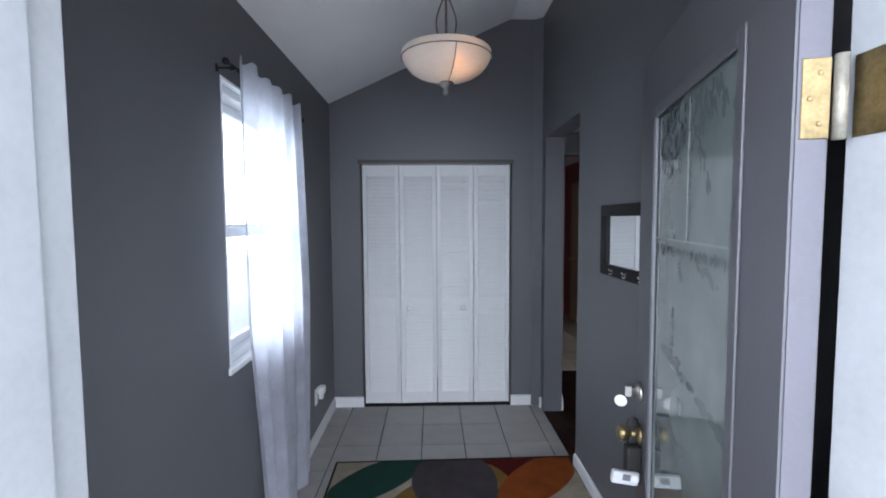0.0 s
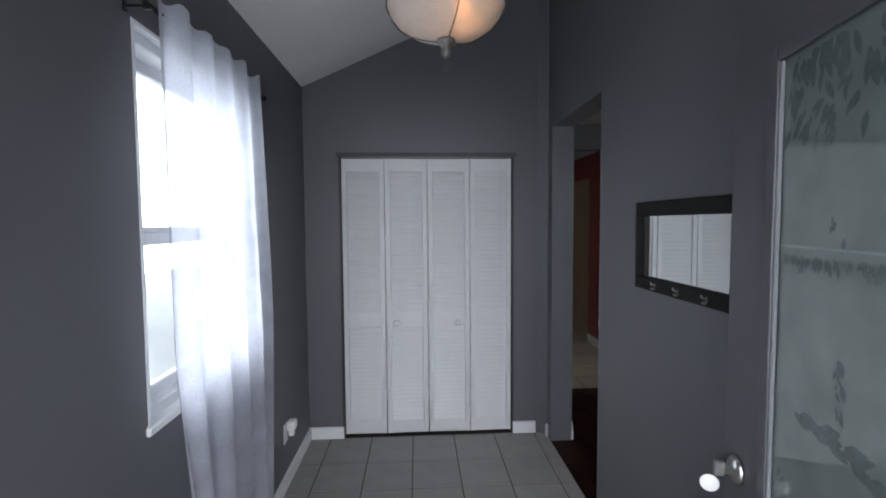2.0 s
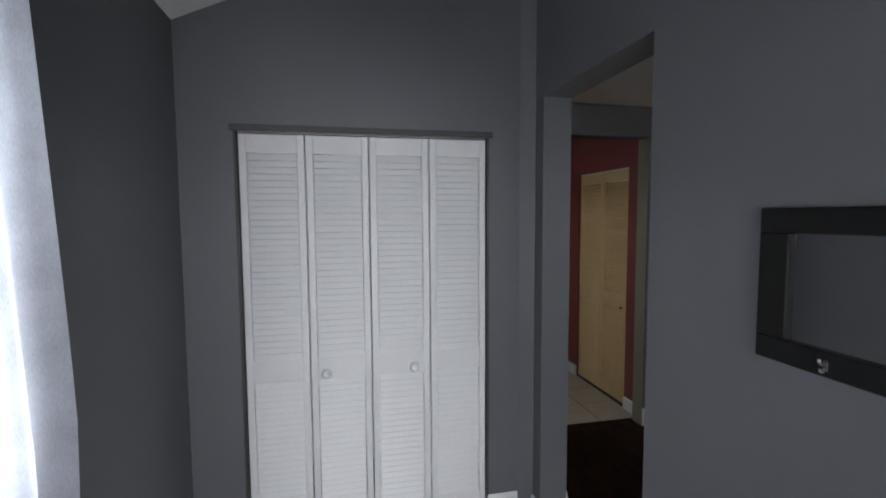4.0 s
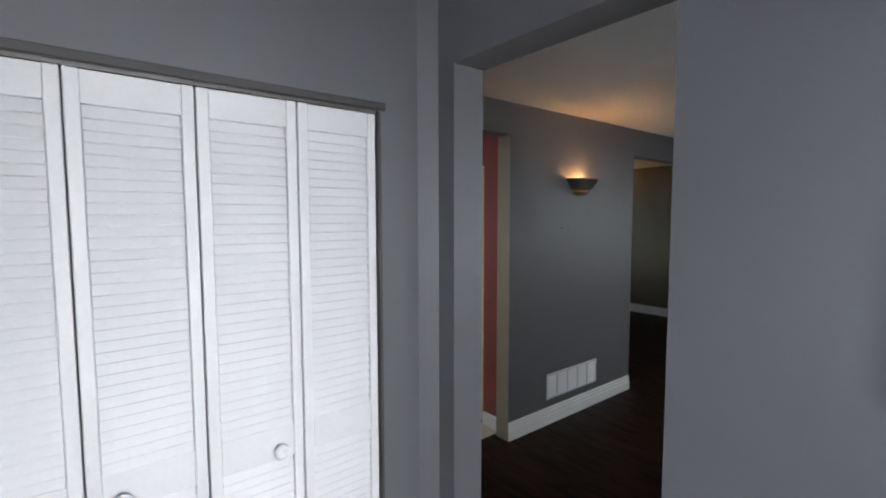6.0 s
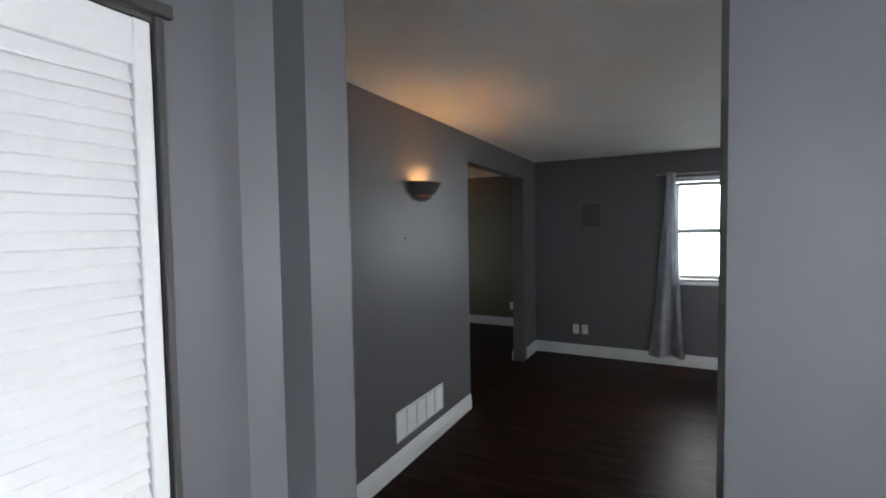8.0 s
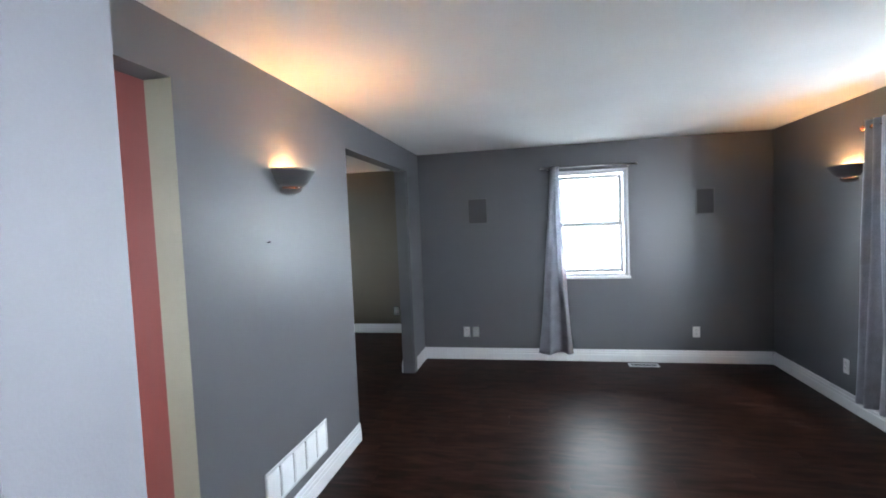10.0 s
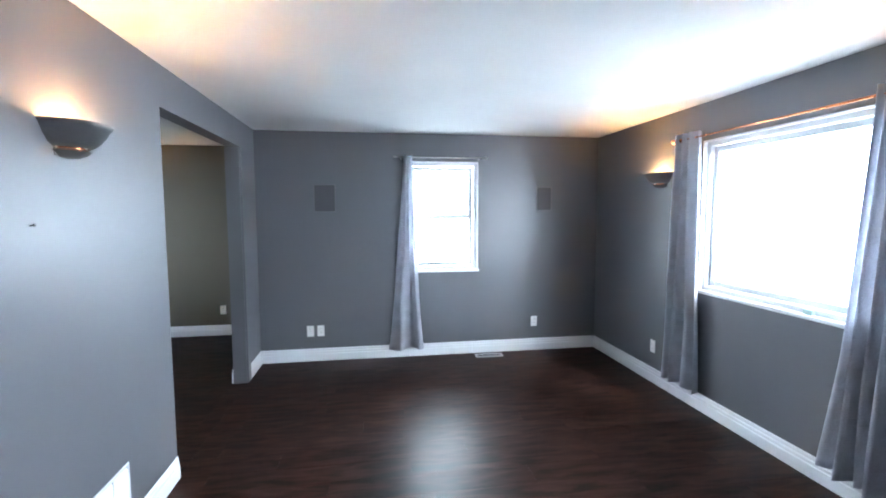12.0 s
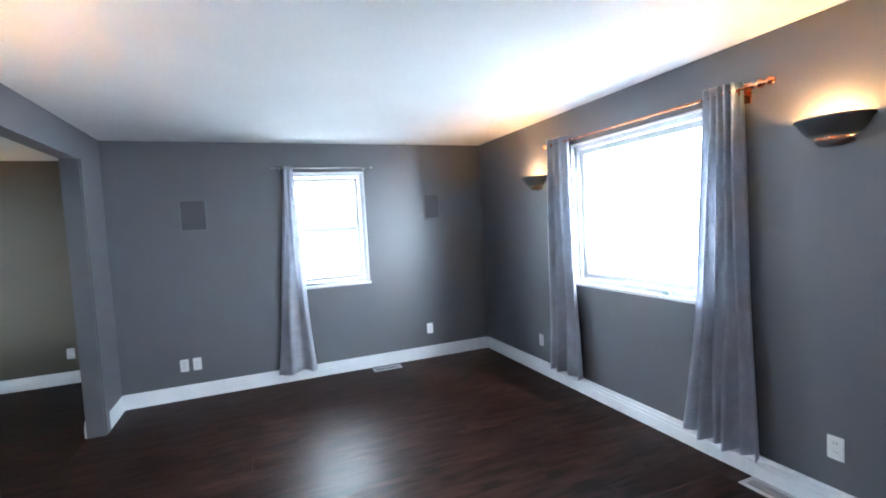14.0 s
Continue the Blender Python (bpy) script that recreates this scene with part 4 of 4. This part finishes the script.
def rug():
    """Origin at the middle of its far edge; x to the right, y away."""
    mat = thing("area_rug", "beige area rug with large green, grey, red and orange leaf shapes", "rug", pose(0.735, -0.897, 0.001, 0, 0, 1.0))
    w, l = 1.50, 1.05
    part("rug_field", box(-w / 2, w / 2, -l, 0, 0, 0.009, bevel=0.003), fabric("beige_pile", (0.27, 0.235, 0.18)), mat)
    black = fabric("black_binding", (0.012, 0.011, 0.011))
    for x0, x1, y0, y1 in ((-w / 2 - 0.006, w / 2 + 0.006, -0.004, 0.010), (-w / 2 - 0.008, -w / 2 + 0.006, -l, -0.004), (w / 2 - 0.006, w / 2 + 0.008, -l, -0.004), (-w / 2, w / 2, -l - 0.01, -l + 0.004)):
        part("binding", box(x0, x1, y0, y1, 0, 0.0115, bevel=0.002), black, mat)

    def leaf(name, cx, cy, rx, ry, turn, colour, z, pointed=1.0):
        bm = bmesh.new()
        ring = []
        for i in range(40):
            a = 2 * math.pi * i / 40
            x, y = rx * math.cos(a), ry * math.copysign(abs(math.sin(a)) ** pointed, math.sin(a))
            c, s = math.cos(radians(turn)), math.sin(radians(turn))
            x, y = cx + x * c - y * s, cy + x * s + y * c
            ring.append(bm.verts.new((min(max(x, -w / 2 + 0.008), w / 2 - 0.008), min(max(y, -l + 0.006), -0.006), z)))
        bmesh.ops.remove_doubles(bm, verts=bm.verts, dist=1e-4)
        ring = [v for v in ring if v.is_valid]
        top = bm.faces.new(ring)
        made = bmesh.ops.extrude_face_region(bm, geom=[top])
        for v in made["geom"]:
            if isinstance(v, bmesh.types.BMVert):
                v.co.z = 0.0085
        bmesh.ops.recalc_face_normals(bm, faces=bm.faces)
        part(name, bm, fabric(name + "_pile", colour), mat)

    leaf("red_patch", 0.36, -0.08, 0.20, 0.26, 0, (0.060, 0.005, 0.005), 0.0098, 0.5)
    leaf("ochre_leaf", -0.22, -0.42, 0.34, 0.13, 50, (0.13, 0.075, 0.018), 0.0100, 1.3)
    leaf("mustard_leaf", 0.27, -0.42, 0.36, 0.10, 100, (0.15, 0.085, 0.02), 0.0101, 1.3)
    leaf("teal_leaf", 0.22, -0.60, 0.34, 0.11, 100, (0.014, 0.050, 0.055), 0.0103, 1.3)
    leaf("green_leaf", -0.47, -0.19, 0.43, 0.155, 43, (0.012, 0.040, 0.031), 0.0105, 1.4)
    leaf("grey_disc", -0.012, -0.23, 0.255, 0.32, 0, (0.048, 0.041, 0.045), 0.0108)
    leaf("orange_leaf", 0.50, -0.235, 0.40, 0.155, 45, (0.19, 0.045, 0.010), 0.0110, 1.3)
    leaf("brown_leaf", -0.28, -0.80, 0.34, 0.15, 10, (0.10, 0.045, 0.025), 0.0112, 1.3)
    return mat


rug()


# ---- living room things ----
def sconce(m, label):
    """Half-bowl uplight: origin at the bowl's rim on the wall; y to the room."""
    lamp = thing("wall_sconce", label, "wall sconce", m, "wall sconces")
    out = [(0.155, 0.0), (0.156, -0.008), (0.146, -0.016), (0.130, -0.045), (0.106, -0.075), (0.080, -0.092)]
    inner = [(r - 0.007, z + 0.002) for r, z in reversed(out)]
    part("bowl", lathe(bmesh.new(), out + inner, 28, 0, 180), SCONCE, lamp, "dark grey half bowl", True)
    low = [(0.082, -0.104), (0.066, -0.118), (0.040, -0.128), (0.0001, -0.131)]
    part("cup", lathe(bmesh.new(), low + [(r * 0.9, z + 0.006) for r, z in reversed(low)], 24, 0, 180), SCONCE, lamp, "", True)
    # copper-coloured band imitates the warm glow showing through the slot
    part("slot_glow_band", lathe(bmesh.new(), [(0.070, -0.090), (0.071, -0.106)], 24, 10, 150), COPPER, lamp, "thin copper band standing in for the lamp glow in the slot", True)
    part("back_plate", box(-0.075, 0.075, 0.0008, 0.006, -0.125, -0.010, bevel=0.002), SCONCE, lamp)
    part("socket", turned(tube(bmesh.new(), [(0, 0.06, -0.095), (0, 0.06, -0.068)], 0.014, 12), Matrix()), PLASTIC, lamp, "", True)
    part("bulb", turned(lathe(bmesh.new(), [(0.0001, 0.050), (0.014, 0.046), (0.027, 0.024), (0.028, 0.008), (0.014, -0.020), (0.0001, -0.022)], 16), pose(0, 0.06, -0.048)), BULB, lamp, "lit warm bulb", True)
    return lamp


left = sconce(pose(3.51, 0.71, 1.915, 0, 0, 180), "dark grey half-bowl wall sconce, lit, on the long wall")
tagged(copy_thing(left, pose(5.26, -3.0, 1.908)), "dark grey half-bowl wall sconce, lit, beside the picture window curtain")
tagged(copy_thing(left, pose(2.858, -3.0, 1.905)), "dark grey half-bowl wall sconce, lit, above a white outlet")
tagged(copy_thing(left, pose(7.70, 2.72, 1.91, 0, 0, 90)), "dark grey half-bowl wall sconce, lit, in the dining room")


def return_vent():
    """Origin at its lower middle on the wall; y to the room."""
    vent = thing("return_air_grille", "white enamelled return air grille above the baseboard", "air grille", pose(3.470, 0.71, 0.197, 0, 0, 180))
    w, h = 0.665, 0.203
    part("backing", box(-w / 2 + 0.01, w / 2 - 0.01, 0.0008, 0.002, 0.01, h - 0.01), STEELW, vent)
    bm = bmesh.new()
    for x0, x1, z0, z1 in ((-w / 2, w / 2, 0, 0.018), (-w / 2, w / 2, h - 0.018, h), (-w / 2, -w / 2 + 0.018, 0.018, h - 0.018), (w / 2 - 0.018, w / 2, 0.018, h - 0.018)):
        bx(bm, x0, x1, 0.002, 0.010, z0, z1, bevel=0.002)
    part("frame", bm, STEELW, vent)
    for k in range(1, 5):
        x = -w / 2 + w * k / 5
        part("divider", box(x - 0.007, x + 0.007, 0.002, 0.009, 0.018, h - 0.018, bevel=0.001), STEELW, vent)
    data = mesh_of("slat", turned(box(-w / 10 + 0.012, w / 10 - 0.012, -0.0006, 0.0006, -0.006, 0.006), pose(0, 0, 0, 35)), STEELW)
    for k in range(5):
        for i in range(15):
            piece("slat", data, vent, pose(-w / 2 + w * (k + 0.5) / 5, 0.0065, 0.026 + 0.0108 * i))
    return vent


return_vent()


def register(m, label):
    reg = thing("floor_register", label, "floor register", m, "floor registers")
    w, d = 0.305, 0.125
    part("pan", box(-w / 2 + 0.015, w / 2 - 0.015, -d / 2 + 0.015, d / 2 - 0.015, 0.0005, 0.002), SLOT, reg)
    bm = bmesh.new()
    for x0, x1, y0, y1 in ((-w / 2, w / 2, -d / 2, -d / 2 + 0.026), (-w / 2, w / 2, d / 2 - 0.026, d / 2), (-w / 2, -w / 2 + 0.026, -d / 2 + 0.026, d / 2 - 0.026), (w / 2 - 0.026, w / 2, -d / 2 + 0.026, d / 2 - 0.026)):
        bx(bm, x0, x1, y0, y1, 0.001, 0.006, bevel=0.002)
    part("frame", bm, STEELW, reg)
    data = mesh_of("slat", turned(box(-0.0012, 0.0012, -d / 2 + 0.027, d / 2 - 0.027, -0.002, 0.002), pose(0, 0, 0, 0, 25)), STEELW)
    for i in range(24):
        piece("slat", data, reg, pose(-w / 2 + 0.034 + i * (w - 0.068) / 23, 0, 0.0042))
    return reg


reg = register(pose(6.310, -1.705, 0.0015, 0, 0, 90), "white slotted floor register below the end window")
tagged(copy_thing(reg, pose(3.105, -2.918, 0.0015)), "white slotted floor register beside the front wall baseboard")


def in_wall_speaker(m, label, w, h):
    box_ob = thing("wall_speaker", label, "speaker", m, "wall speakers")
    bm = bmesh.new()
    for x0, x1, z0, z1 in ((-w / 2, w / 2, 0, 0.010), (-w / 2, w / 2, h - 0.010, h), (-w / 2, -w / 2 + 0.010, 0.010, h - 0.010), (w / 2 - 0.010, w / 2, 0.010, h - 0.010)):
        bx(bm, x0, x1, 0.0008, 0.008, z0, z1, bevel=0.002)
    part("frame", bm, SPKFRAME, box_ob)
    part("grille", box(-w / 2 + 0.0105, w / 2 - 0.0105, 0.0008, 0.006, 0.0105, h - 0.0105, bevel=0.002), SPEAKER, box_ob, "dark grey cloth grille")
    return box_ob


in_wall_speaker(pose(6.44, 0.025, 1.576, 0, 0, 90), "wide grey flush wall speaker on the end wall", 0.225, 0.292)
in_wall_speaker(pose(6.44, -2.363, 1.583, 0, 0, 90), "narrow grey flush wall speaker on the end wall", 0.180, 0.270)

nail = thing("nail", "small dark nail sticking out of the long grey wall", "nail", pose(3.289, 0.71, 1.531, 0, 0, 180))
part("shank", tube(bmesh.new(), [(0, -0.002, 0), (0, 0.014, 0.002)], 0.0025, 8), STEELB, nail)
part("head", tube(bmesh.new(), [(0, 0.014, 0.002), (0, 0.016, 0.002)], 0.006, 10), STEELB, nail)

sticker = thing("window_clip", "small pale green plastic clip on the picture window sill", "clip", pose(3.83, -3.005, 0.958))
part("clip_body", box(-0.03, 0.03, -0.02, 0.012, 0.0, 0.035, bevel=0.006), material("pale_green_plastic", (0.45, 0.62, 0.60), 0.4), sticker)

# ---- kitchen ----
TANWOOD = material("tan_wood", (0.30, 0.21, 0.13), 0.45, vary=0.15, scale=4, fine=40, stretch=(6, 6, 0.7))
kitchen_door = thing("kitchen_door", "closed tan wooden slab door in the red kitchen wall", "door", pose(2.78, 2.92, 0, 0, 0, 90))
part("slab", box(-0.40, 0.40, 0.001, 0.014, 0.012, 2.105, bevel=0.003), TANWOOD, kitchen_door)
for x0, x1, z0, z1 in ((-0.30, 0.30, 0.20, 0.92), (-0.30, 0.30, 1.05, 1.95)):
    part("panel", box(x0, x1, 0.0145, 0.019, z0, z1, bevel=0.003), TANWOOD, kitchen_door)
part("knob", turned(lathe(bmesh.new(), [(0.0001, 0), (0.028, 0), (0.012, 0.012), (0.012, 0.03), (0.026, 0.045), (0.018, 0.06), (0.0001, 0.062)], 20), pose(0.33, 0.014, 0.95, -90)), BRASS, kitchen_door, "brass knob", True)


# ---- floor pieces ----
def tiles(parent, name, x0, x1, y0, y1, px, py, ox, oy, mat, gap=0.007):
    """Square tiles on a grid through (ox, oy), cut at the edges."""
    cache = {}
    ix = range(math.floor((x0 - ox) / px), math.ceil((x1 - ox) / px))
    iy = range(math.floor((y0 - oy) / py), math.ceil((y1 - oy) / py))
    for i in ix:
        for j in iy:
            a0, a1 = max(ox + i * px + gap / 2, x0), min(ox + (i + 1) * px - gap / 2, x1)
            b0, b1 = max(oy + j * py + gap / 2, y0), min(oy + (j + 1) * py - gap / 2, y1)
            if a1 - a0 < 0.01 or b1 - b0 < 0.01:
                continue
            key = (round(a1 - a0, 3), round(b1 - b0, 3))
            if key not in cache:
                cache[key] = mesh_of(name, box(-key[0] / 2, key[0] / 2, -key[1] / 2, key[1] / 2, -0.008, 0.0, bevel=0.0018), mat)
            piece(name, cache[key], parent, pose((a0 + a1) / 2, (b0 + b1) / 2, random.uniform(-0.0004, 0.0002)))


tiles(floor_hall, "tile", -0.22, 1.50, -3.15, 0.0, 0.2955, 0.312, 0.2285, -0.045, TILE)
tiles(floor_kitchen, "tile", 1.65, 2.78, 0.85, 3.70, 0.33, 0.33, 1.80, 0.85, TILE2)


def planks(parent, x0, x1, y0, y1, seed):
    rng = random.Random(seed)
    cache = {}
    w = 0.192
    x = x0
    while x < x1 - 0.005:
        a1 = min(x + w, x1)
        y = y0 - rng.uniform(0, 1.1)
        while y < y1:
            b0, b1 = max(y, y0), min(y + 1.2, y1)
            if b1 - b0 > 0.01:
                key = (round(a1 - x - 0.0006, 4), round(b1 - b0 - 0.0005, 3))
                if key not in cache:
                    cache[key] = mesh_of("plank", box(-key[0] / 2, key[0] / 2, -key[1] / 2, key[1] / 2, -0.008, 0.0, bevel=0.0003), PLANK)
                piece("plank", cache[key], parent, pose((x + a1) / 2, (b0 + b1) / 2, rng.uniform(-0.0002, 0.0001)))
            y += 1.2
        x = a1


planks(floor_wood, 1.65, 6.44, -3.0, 0.71, 3)
planks(floor_wood, 1.502, 1.65, -0.978, -0.148, 5)
planks(floor_wood, 4.36, 5.88, 0.71, 0.83, 6)
planks(floor_wood, 1.73, 2.71, 0.71, 0.848, 7)
planks(floor_wood, 4.17, 7.70, 0.83, 4.30, 8)
